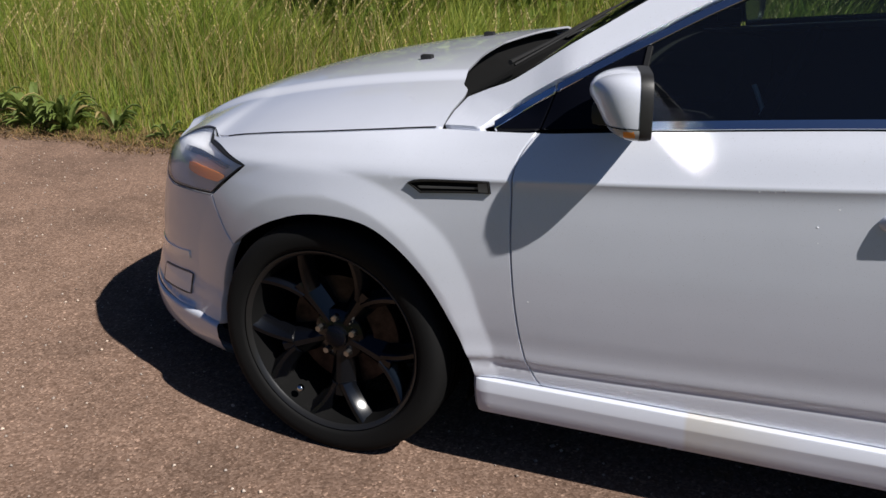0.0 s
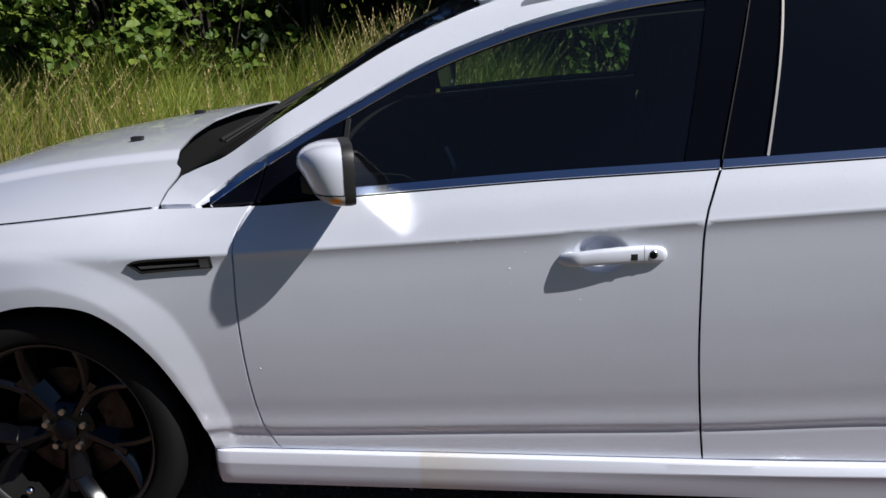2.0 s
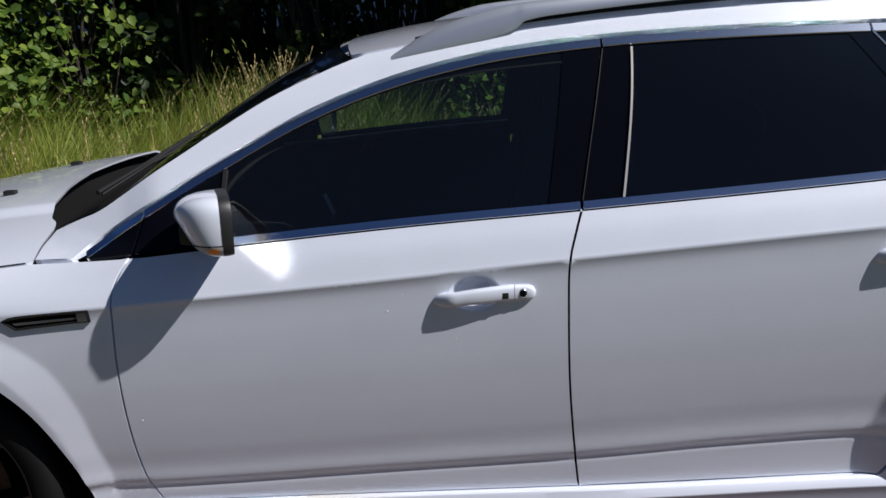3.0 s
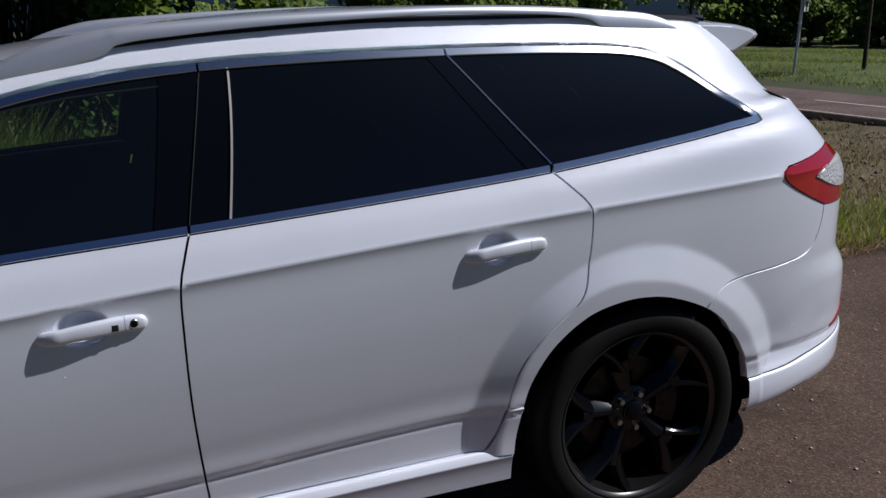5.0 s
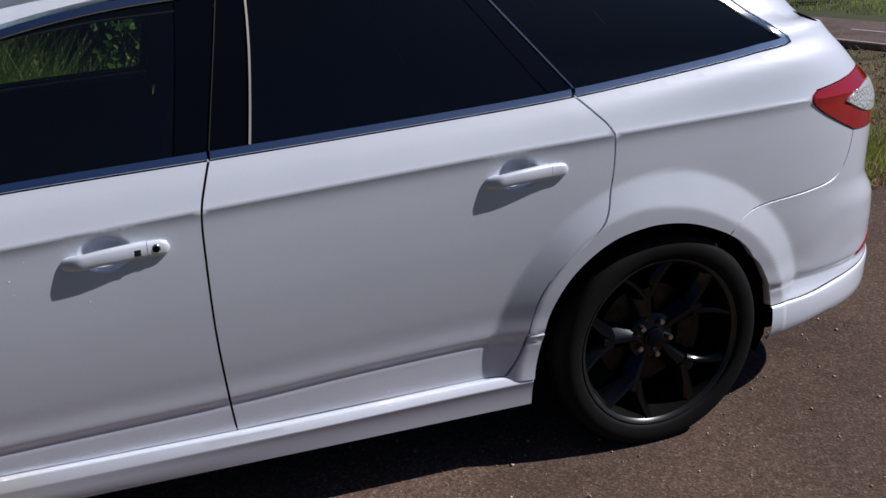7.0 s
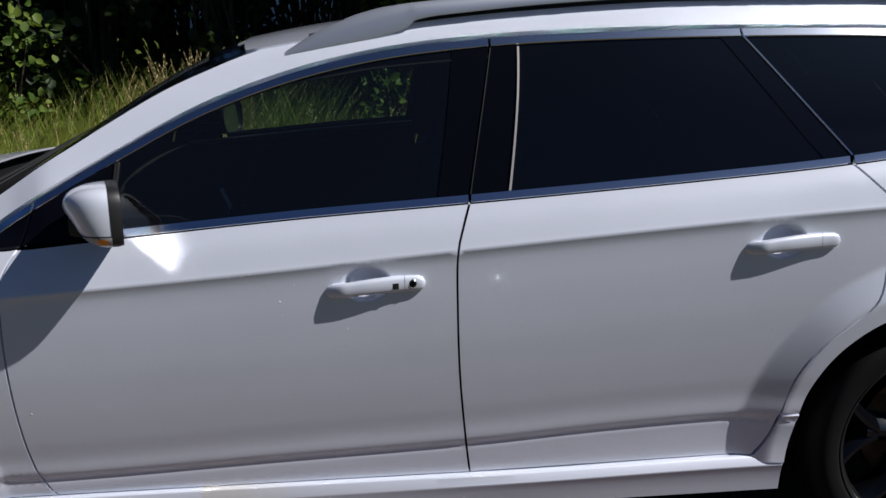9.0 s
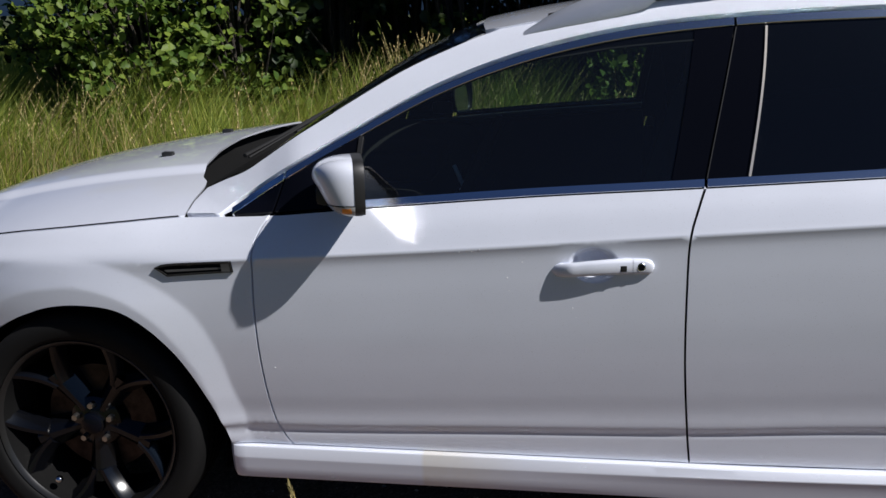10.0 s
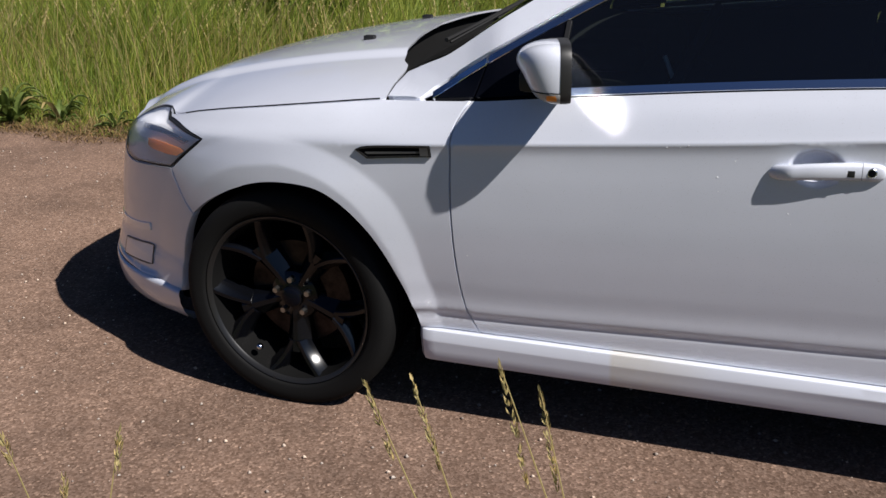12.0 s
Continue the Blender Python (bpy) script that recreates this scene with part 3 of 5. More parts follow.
# side skirts: one rounded ledge along the sill, turned up into the rear arch
SKIRT_FRONT = [(.2975, .860), (.2975, .8855), (.2968, .8885), (.2950, .8905), (.2920, .8915), (.2680, .8930), (.2650, .8934), (.2620, .8932), (.2590, .8926), (.236, .8896), (.212, .8855), (.199, .879), (.190, .864), (.184, .83)]
SKIRT_REAR = [(.2975, .860), (.2975, .8830), (.2968, .8870), (.2950, .8900), (.2920, .8930), (.2800, .9000), (.2765, .9018), (.2735, .9018), (.2700, .9002), (.250, .8935), (.226, .8890), (.204, .886), (.195, .868), (.187, .83)]
for sgn in (-1, 1):
    rows = []
    for x in np.concatenate([[.402, .4025, .404, .408, .416], np.linspace(.43, 2.40, 90), np.linspace(2.405, 2.440, 6), [2.4405]]):
        e = .403 < x < 2.4403
        pull = .022 * (1 - smooth((x - .402) / .02))
        up = .010 * smooth((x - 1.7) / .7)
        k = float(smooth((x - 1.0) / 1.2))
        rows.append([(x, sgn * (.60 + (w0 + (w1 - w0) * k - pull - .60) * (1 if e else .2)), (z0 + (z1 - z0) * k) + up * smooth((z0 - .17) / .13)) for (z0, w0), (z1, w1) in zip(SKIRT_FRONT, SKIRT_REAR)])
    part("side_skirt", loft(rows), SKIRT_PAINT, car, "white side skirt with a yellowed scuffed patch", angle=20)


def skirt_sweep(q, z):
    """The skirt's rear end, which sweeps up along the wheel arch."""
    k = smooth((np.asarray(z) - .295) / .13)
    return np.stack([np.asarray(q, float), -((.886 + .018 * smooth((np.asarray(q, float) - 2.335) / .075)) * (1 - k) + (half_width(q, z) + .006) * k), np.asarray(z, float)], -1)


def skirt_sweep_normal(q, z):
    e = 2e-3
    n = np.cross(skirt_sweep(q + e, z) - skirt_sweep(q - e, z), skirt_sweep(q, z + e) - skirt_sweep(q, z - e))
    return n / np.linalg.norm(n, axis=-1, keepdims=True)


panel("skirt_end", outline(spline([(2.330, .3020), (2.362, .309), (2.383, .338), (2.399, .370), (2.419, .429)]), spline([(2.419, .429), (2.464, .431)]), spline([(2.464, .431), (2.450, .36), (2.442, .290)]), spline([(2.442, .290), (2.330, .296)])),
      PAINT, car, both=car, lip=.03, gap=.0, dx=.015, dz=.012, surface=skirt_sweep, surface_normal=skirt_sweep_normal)

# ---- nose
bumper_top = spline([(-.320, .682), (-.45, .668), (-.56, .657), (-.66, .665)])
panel("front_bumper", outline(spline(SEAM_F), bumper_top, spline([(-.66, .665), (-.80, .69), (-1.19, .70)]), spline([(-1.19, .70), (-1.19, .28)]), spline([(-1.19, .28), (-.60, .285), (-.296, .29)]),
      spline([(-.296, .29), (-.295, .38), (-.275, .47), (-.238, .56)])), PAINT, car, both=car, lip=.03, dx=.03)


def lip_loft(name, qs, z_top, z_bot, lift, label):
    """A moulded lip round a bumper's foot, proud of the skin above it."""
    for sgn in (1, -1):
        rows = []
        for k, q in enumerate(qs):
            zt, zb = float(z_top(q)), float(z_bot(q))
            row = []
            for u, o in ((0, -.012), (.015, .55), (.05, .9), (.12, 1), (.35, 1.0), (.65, .9), (.85, .5), (1, -.6), (1, -3.5)):
                p = skin(np.array([q]), np.array([zt + (zb - zt) * u]), lift * o)[0]
                row.append((p[0], p[1] * sgn, p[2]))
            rows.append(row)
        part(name, loft(rows), PAINT, car, label, angle=60)


lip_loft("front_splitter", np.linspace(-.298, -1.19, 50), lambda q: .296 - .016 * smooth((-.3 - q) / .4), lambda q: .172 - .007 * smooth((-.3 - q) / .3), .014, "white front splitter lip")
panel("bumper_trim", outline(spline([(-.44, .470), (-.62, .438), (-.82, .418)]), spline([(-.82, .418), (-.82, .392)]), spline([(-.82, .392), (-.62, .410), (-.44, .444)])), LAMP_WHITE, car, "silver strip above the fog lamp", both=car, lift=.006, gap=0, dx=.02)
panel("fog_lamp", outline(spline([(-.435, .392), (-.62, .362)]), spline([(-.62, .362), (-.62, .308)]), spline([(-.62, .308), (-.435, .330)])), LAMP_WHITE, car, "clear front fog lamp", both=car, lift=.005, gap=0, dx=.02)
rim_strip_later = [(outline(spline([(-.435, .392), (-.62, .362)]), spline([(-.62, .362), (-.62, .308)]), spline([(-.62, .308), (-.435, .330)])), .008)]

HEAD = outline(spline([(-.322, .684), (-.216, .786)]), spline([(-.216, .786), (-.33, .805), (-.412, .811)]), spline([(-.412, .811), (-.466, .834)]), spline([(-.466, .834), (-.56, .818), (-.66, .775), (-.74, .71)]),
               spline([(-.74, .71), (-.66, .668), (-.56, .659), (-.45, .670), (-.322, .684)]))
headlight, headlight_r = panel("headlight", HEAD, SILVER, car, "headlight with silver reflector and amber indicator", both=car, lift=-.018, lip=.0, dx=.02)
panel("indicator", outline(spline([(-.31, .718), (-.285, .740), (-.40, .746), (-.47, .742)]), spline([(-.47, .742), (-.46, .722), (-.38, .716), (-.31, .718)])), AMBER, headlight, "amber indicator reflector", both=headlight_r, lift=-.011, lip=.004, gap=0, dx=.02)
panel("reflector_step", outline(spline([(-.27, .768), (-.40, .785), (-.55, .775)]), spline([(-.55, .775), (-.55, .763), (-.40, .770), (-.29, .757)])), BRIGHT_CHROME, headlight, both=headlight_r, lift=-.010, lip=.004, gap=0, dx=.02)
lenses = panel("lens", HEAD, GLASS_CLEAR, headlight, "clear headlight lens", both=headlight_r, lift=.001, lip=.0, gap=.006, dx=.02)
for o in lenses:
    o.visible_shadow = False


def rim_strip(name, loop, width, lift, material, parent, both):
    """A narrow seal that follows a loop on the skin."""
    for sgn, par in ((1, parent), (-1, both)):
        a, b = shrink(loop, .001), shrink(loop, .001 + width)
        rows = [skin(a[:, 0], a[:, 1], lift - .012), skin(a[:, 0], a[:, 1], lift), skin(b[:, 0], b[:, 1], lift), skin(b[:, 0], b[:, 1], lift - .012)]
        rows = [r * (1, sgn, 1) for r in rows]
        part(name, loft(rows, closed=True), material, par)


for loop, wd in rim_strip_later:
    rim_strip("fog_bezel", shrink(loop, -.006), wd * .45, .006, VENT_GREY, car, car)
rim_strip("lamp_seal", HEAD, .0042, .001, BLACK_TRIM, headlight, headlight_r)

# vent in the wing
VENT = outline(spline([(.272, .808), (.30, .818), (.40, .826), (.478, .829)]), spline([(.478, .829), (.480, .800)]), spline([(.480, .800), (.40, .794), (.305, .785)]), spline([(.305, .785), (.272, .808)]))
panel("wing_vent", VENT, DARK, fender, "black air vent with grey bars", both=fender_r, lift=.003, gap=0, dx=.02, dz=.008)
rim_strip("vent_frame", VENT, .004, .006, BLACK_TRIM, fender, fender_r)
for zz in (.8020,):
    panel("vent_slat", outline(spline([(.300, zz + .001), (.455, zz + .012)]), spline([(.455, zz + .012), (.455, zz + .007)]), spline([(.455, zz + .007), (.306, zz - .004)])), VENT_GREY, fender, both=fender_r, lift=.0045, gap=0, dx=.03, dz=.004, lip=.004)
panel("vent_badge", outline(spline([(.452, .824), (.476, .827)]), spline([(.476, .827), (.477, .803)]), spline([(.477, .803), (.452, .802)])), VENT_GREY, fender, both=fender_r, lift=.006, gap=0, dx=.02, dz=.006, lip=.004)

# ---- bonnet


def bonnet_edge():
    g = spline([(-.74, .712), (-.66, .777), (-.56, .820)] + HOOD_GAP, .02)
    p = skin(g[:, 0], g[:, 1])
    return p[:, 0], -p[:, 1], p[:, 2]


BX, BY, BZ = bonnet_edge()


def z_hood(x, y):
    """Bonnet height, its edge on the wing's edge."""
    ye, ze = np.interp(x, BX, BY), np.interp(x, BX, BZ)
    mid = curve(x, [-.98, -.88, -.75, -.6, -.45, -.2, .05, .36], [.66, .735, .805, .865, .905, .951, .986, 1.018])
    s = np.clip(np.abs(y) / ye, 0, 1.02)
    ridge = .014 * (1 - smooth((np.abs(y) - (.44 + .10 * x)) / .06))
    return ze + (mid - .014 - ze) * (1 - s**2.7) + ridge


def hood_back(v):
    """x of the bonnet's rear edge; v across from -1 to 1."""
    return float(curve(abs(v), [0, .30, .44, .58, .66, .73, .78, .88, 1.0], [.172, .200, .222, .243, .262, .296, .306, .312, .327]))


rows = []
for i in range(61):
    u = i / 60
    row = []
    for j in range(161):
        v = -1 + 2 * j / 160
        v = math.copysign(abs(v) ** .8, v)
        xr = hood_back(v)
        xf = BX[0] + .004 - .10 * (1 - abs(v) ** 2.0)
        x = xf + (xr - xf) * u
        ye = float(np.interp(x, BX, BY)) - .004
        row.append((x, v * ye, float(z_hood(x, v * ye))))
    rows.append(row)
bm = loft(rows)
rim = [e for e in bm.edges if e.is_boundary]
ext = bmesh.ops.extrude_edge_only(bm, edges=rim)
for g in ext["geom"]:
    if isinstance(g, bmesh.types.BMVert):
        g.co.z -= .007
        g.co.x -= .002 if g.co.x > .15 else 0
part("bonnet", bm, PAINT, car, "white dusty bonnet", angle=50)
# near-black rod laid along each bonnet gap to draw its shade
for sgn in (-1, 1):
    run = [(float(x), sgn * float(y - .0018), float(z + .0002)) for x, y, z in zip(BX, BY, BZ) if -.36 < x < .325]
    part("bonnet_seal", tube(run, .0019, 6), DARK, car, "dark line added for the shade in the bonnet gap")
for sy in (-1, 1):
    yy = sy * .26
    zz = float(z_hood(.02, yy))
    part("washer_jet", box((.0, yy - .012, zz - .004), (.037, yy + .012, zz + .013), .005), BLACK_TRIM, car, "black washer jet on the bonnet")

# ---- windscreen, cowl and roof
al = spline(A_LINE, .02)
AE = skin(al[:, 0], al[:, 1], -.006)


def screen(v, s, sink=0.0):
    """v up the pillar, s across from -1 to 1."""
    k = v * (len(AE) - 1)
    i = min(int(k), len(AE) - 2)
    p = AE[i] * (1 - k + i) + AE[i + 1] * (k - i)
    b = 1 - abs(s) ** 2.2
    return (p[0] - (.03 + .05 * v) * b, s * (-p[1]) , p[2] + (.0 + .014 * v) * b - sink)


bm = loft([[screen(i / 24, -1 + 2 * j / 32) for j in range(33)] for i in range(25)])
windscreen = part("windscreen", bm, GLASS_SHIELD, car, "tinted windscreen glass", angle=80)
bm = loft([[screen(i / 24, s, -.001) for i in range(25)] for s in (-1, -.985, -.96)])
part("screen_band", bm, GLOSS_BLACK, windscreen, angle=80)
bm = loft([[screen(.90 + .1 * i / 3, -1 + 2 * j / 32, -.001) for j in range(33)] for i in range(4)])
part("screen_band", bm, GLOSS_BLACK, windscreen, angle=80)
# cowl tray
rows = []
for i in range(9):
    u = i / 8
    row = []
    for j in range(41):
        s = -1 + 2 * j / 40
        a = Vector(screen(.06, s))
        xr = hood_back(s) - .05
        b = Vector((xr, s * .86, float(z_hood(xr, s * .86)) - .016))
        p = b.lerp(a, u)
        p.z -= .07 * math.sin(u * math.pi) ** .7
        row.append(p)
    rows.append(row)
cowl = part("cowl_tray", loft(rows), COWL, car, "black plastic cowl below the windscreen")
for y0, y1 in ((-.60, .12), (.02, .62)):
    wiper_pts = [Vector(screen(.10 + .03 * k, (y0 + (y1 - y0) * k / 6) / .84)) + Vector((-.012, 0, .022)) for k in range(7)]
    arm = part("wiper_arm", tube(wiper_pts, [.007, .006, .006, .005, .005, .004, .004], 6), BLACK_TRIM, car, "black windscreen wiper")
    part("wiper_blade", tube([p + Vector((.012, 0, -.006)) + Vector((.03, .05, .03)) * (k / 6) for k, p in enumerate(wiper_pts)], .0035, 5), BLACK_TRIM, arm)

roof_x = np.linspace(1.095, 3.33, 60)
rows = []
for x in roof_x:
    e = skin(np.array([min(x, 3.30)]), np.array([float(z_gutter(x)) + .006]))[0]
    crown = float(curve(x, [1.0, 1.3, 1.8, 2.3, 2.8, 3.35], [1.366, 1.424, 1.484, 1.506, 1.500, 1.455]))
    row = []
    for j in range(41):
        s = -1 + 2 * j / 40
        row.append((x - .05 * (1 - abs(s) ** 2.2) * smooth((1.5 - x) / .45), s * -e[1], e[2] + (crown - e[2]) * (1 - abs(s) ** 2.4)))
    rows.append(row)
bm = loft(rows)
ext = bmesh.ops.extrude_edge_only(bm, edges=[e for e in bm.edges if e.is_boundary])
for g in ext["geom"]:
    if isinstance(g, bmesh.types.BMVert):
        g.co.z -= .02
roof = part("roof", bm, PAINT, car, "white roof panel", angle=50)

# roof rails: a bar on two blade-like feet, the roof showing under it
RAIL_TOP = ([1.192, 1.288, 1.379, 1.489, 1.689, 1.935, 2.351, 2.618, 2.849, 2.970, 3.05, 3.095], [1.364, 1.416, 1.448, 1.472, 1.486, 1.497, 1.505, 1.499, 1.484, 1.473, 1.453, 1.432])
RAIL_LOW = ([1.192, 1.469, 1.492, 1.515, 1.646, 1.934, 2.351, 2.562, 2.733, 2.79, 2.815, 2.835, 3.095], [1.352, 1.405, 1.414, 1.432, 1.449, 1.470, 1.483, 1.479, 1.468, 1.455, 1.440, 1.434, 1.421])
for sgn in (-1, 1):
    rows = []
    for x in np.concatenate([np.linspace(1.192, 1.46, 18), np.linspace(1.469, 1.55, 14), np.linspace(1.57, 2.70, 40), np.linspace(2.72, 2.84, 16), np.linspace(2.86, 3.095, 16)]):
        tp, low = float(curve(x, *RAIL_TOP)), float(curve(x, *RAIL_LOW))
        tp = max(tp, low + .003)
        yb = -float(skin(np.array([x]), np.array([float(z_gutter(x)) - .012]))[0][1]) - .010
        w = .018
        rows.append([(x, sgn * (yb + w * a), low + (tp - low) * b) for a, b in ((-1, .0), (-1, .70), (-.7, .93), (-.1, 1), (.45, .93), (.85, .62), (1.05, .12), (1.0, .0))])
    part("roof_rail", loft(rows, closed=True, caps=True), RAIL_ALU, car, "aluminium roof rail", angle=50)
    part("roof_channel", loft([[(x, sgn * (float(-skin(np.array([x]), np.array([float(z_gutter(x)) + .004]))[0][1]) + w), float(z_gutter(x)) + .006 + h) for w, h in ((-.03, .012), (-.006, .0035), (.001, .001), (-.006, -.006))] for x in np.linspace(1.25, 3.2, 60)], closed=True, caps=True), BLACK_TRIM, car)

# ---- glazing
IN = -.023
glass_kw = dict(gap=.0, lift=-.006, lip=.004, dx=.05, dz=.04)
b_front = [(1.545, 1.026), (1.575, 1.20), (1.598, 1.356)]
b_mid = [(1.622, 1.028), (1.66, 1.22), (1.692, 1.372)]
b_back = [(1.718, 1.036), (1.745, 1.22), (1.762, 1.374)]
c_line = [(2.556, 1.094), (2.44, 1.236), (2.322, 1.384)]
c_front = [(2.49, 1.088), (2.375, 1.236), (2.265, 1.384)]


def side_pair(name, poly, material, pa, pb, label="", **kw):
    return panel(name, poly, material, pa, label, both=pb, **kw)


def flat_quarter(q, z):
    """The rear quarter pane: curved in height alone, its length nearly straight."""
    y = -skin(q, z, -.006)[..., 1]
    return np.stack([skin(q, z)[..., 0], -y, np.asarray(z, float)], -1)


def flat_quarter_normal(q, z):
    return skin_normal(np.full_like(np.asarray(q, float), 2.60), np.asarray(z, float) - .06)


side_pair("window_glass", outline(between(BELT, .785, 1.545, .014), spline(b_front), between(CH_TOP, 1.598, .797, IN), spline([(.797, 1.124), (.785, .98)])), GLASS_FRONT, front_door, front_door_r, "clear side window", **glass_kw)
side_pair("window_glass", outline(between(BELT, 1.722, 2.49, .014), spline(c_front), between(CH_TOP, 2.265, 1.766, IN), spline(b_back[::-1])), GLASS_DARK, rear_door, rear_door_r, "dark privacy side window", **glass_kw)
side_pair("quarter_glass", outline(between(BELT, 2.562, 3.212, .014), spline([(3.222, 1.176), (3.146, 1.246), (3.018, 1.321)]), between(CH_TOP, 3.0, 2.33, -.023), spline(c_line[::-1])), GLASS_DARK, side, side_r, "dark rear quarter glass", surface=flat_quarter, surface_normal=flat_quarter_normal, **glass_kw)
trim_kw = dict(gap=.001, lift=-.003, lip=.02, dx=.05, dz=.03)
side_pair("pillar_trim", outline(spline(b_front[::-1]), between(BELT, 1.545, 1.622, .012), spline(b_mid), between(CH_TOP, 1.692, 1.598, IN)), GLOSS_BLACK, front_door, front_door_r, "gloss black pillar trim", **trim_kw)
side_pair("pillar_trim", outline(spline(b_mid[::-1]), between(BELT, 1.626, 1.718, .012), spline(b_back), between(CH_TOP, 1.762, 1.694, IN)), GLOSS_BLACK, rear_door, rear_door_r, "gloss black pillar trim", **trim_kw)
side_pair("pillar_trim", outline(spline(c_front[::-1]), between(BELT, 2.49, 2.556, .012), spline(c_line), between(CH_TOP, 2.322, 2.265, IN)), GLASS_DARK, rear_door, rear_door_r, "gloss black pillar trim", **trim_kw)
# pale metal strip added to draw the reflection on the pillar's edge
side_pair("glass_run", outline(spline([(1.716, 1.038), (1.744, 1.22), (1.759, 1.366)]), spline([(1.764, 1.366), (1.749, 1.22), (1.7215, 1.038)])), GLINT_STRIP, rear_door, rear_door_r, "bright strip standing in for the pillar edge's reflection", gap=0, lift=.002, lip=.006, dx=.02, dz=.03)
side_pair("sail_panel", outline(spline([(.575, .945), (.597, 1.018)]), between(CH_TOP, .60, .46, IN), spline([(.46, .94), (.44, .931)]), spline([(.44, .931), (.575, .943)])), GLOSS_BLACK, side, side_r, "black triangle at the pillar's foot", **trim_kw)
side_pair("sail_panel", outline(spline([(.580, .943), (.785, .960)]), spline([(.785, .960), (.797, 1.124)]), between(CH_TOP, .794, .603, IN), spline([(.601, 1.018), (.580, .943)])), GLOSS_BLACK, front_door, front_door_r, "black mirror triangle", **trim_kw)
side_pair("window_post", outline(spline([(.780, .975), (.790, 1.12)]), spline([(.790, 1.12), (.800, 1.122)]), spline([(.800, 1.122), (.790, .975)])), BLACK_TRIM, front_door, front_door_r, gap=0, lift=.002, lip=.008, dx=.02, dz=.03)
ch_kw = dict(gap=.0012, lift=.002, lip=.012, dx=.05, dz=.006)
for a, b, pa, pb in ((.455, .597, side, side_r), (.603, 1.690, front_door, front_door_r), (1.695, 2.322, rear_door, rear_door_r)):
    side_pair("chrome_arch", outline(between(CH_TOP, a, b, -.004), between(CH_TOP, b, a + (.01 if a < .5 else 0), IN)), CHROME, pa, pb, "satin chrome window surround", **ch_kw)
side_pair("chrome_arch", outline(between(CH_TOP, 2.326, 3.225, -.004), spline([(3.228, 1.178), (3.234, 1.168), (3.222, 1.160)]), between(BELT, 3.22, 2.562), between(BELT, 2.562, 3.205, .020), spline([(3.212, 1.177), (3.140, 1.246), (3.012, 1.324)]), between(CH_TOP, 2.99, 2.328, -.023)), CHROME, side, side_r, "satin chrome quarter window surround", **ch_kw)
for a, b, pa, pb in ((.80, 1.619, front_door, front_door_r), (1.625, 2.552, rear_door, rear_door_r)):
    side_pair("chrome_belt", outline(between(BELT, a, b, .001), between(BELT, b, a, .020)), CHROME, pa, pb, "satin chrome belt strip", **ch_kw)

side_pair("seam_strip", outline(spline([(2.5575, 1.098), (2.4415, 1.238), (2.3235, 1.384)]), spline([(2.3275, 1.384), (2.4455, 1.238), (2.5615, 1.098)])), BRIGHT_CHROME, side, side_r, "thin bright strip along the rear pillar", gap=0, lift=.001, lip=.006, dx=.02, dz=.03)
side_pair("seam_strip", outline(spline([(1.6235, 1.032), (1.6615, 1.22), (1.6925, 1.364)]), spline([(1.6948, 1.364), (1.6638, 1.22), (1.6258, 1.032)])), BLACK_TRIM, rear_door, rear_door_r, "thin dark edge of the door frame", gap=0, lift=.001, lip=.006, dx=.02, dz=.03)
# ---- tail


def shelf_points():
    """Points along both folds of the rear bumper's shelf."""
    qs = np.concatenate([np.linspace(3.17, 3.30, 60), np.linspace(3.302, 4.22, 130)])
    out = []
    for d in (.018, .009, .003, -.003, -.010, -.020, -.032, -.040, -.046, -.052):
        z = np.full_like(qs, .41 + d)
        for _ in range(3):
            z = .410 + .03 * smooth((skin(qs, z)[:, 0] - 3.5) / .3) + d
        out.append(np.stack([qs + .0004, z], 1))
    return np.concatenate(out)


panel("rear_bumper", outline(spline(BUMPER_ARCH[1:]), spline(QUARTER_SEAM), spline([(3.405, .885), (3.60, .88), (4.24, .88)]), spline([(4.24, .88), (4.24, .432)]), spline([(4.24, .432), (3.67, .417), (3.53, .402), (3.362, .382), (3.254, .365), (3.187, .362)])),
      PAINT, car, both=car, lip=.03, dx=.02, dz=.012, extra=shelf_points())
lip_loft("rear_lip", np.concatenate([np.linspace(3.190, 3.30, 50), np.linspace(3.306, 4.24, 70)]), lambda q: curve(q, [3.18, 3.254, 3.362, 3.53, 3.67, 4.24], [.360, .364, .381, .401, .416, .431]), lambda q: curve(q, [3.18, 3.25, 3.36, 3.6, 4.24], [.247, .262, .285, .30, .30]), .007, "white lower lip of the rear bumper")
panel("rear_reflector", outline(spline([(3.50, .444), (3.68, .492)]), spline([(3.68, .492), (3.68, .462)]), spline([(3.68, .462), (3.50, .432)])), RED_LENS, car, "red reflector in the rear bumper", both=car, lift=.004, gap=0, dx=.02)
TAIL = outline(spline([(3.262, 1.024), (3.40, 1.046), (3.55, 1.068)]), spline([(3.55, 1.068), (3.63, 1.035), (3.80, .97)]), spline([(3.80, .97), (3.78, .905), (3.60, .878), (3.405, .885)]), spline(TAIL_FRONT))
taillight, taillight_r = panel("tail_light", TAIL, RED_LENS, car, "red tail light with a clear band", both=car, lift=.004, lip=.02, dx=.02, gap=.0012)
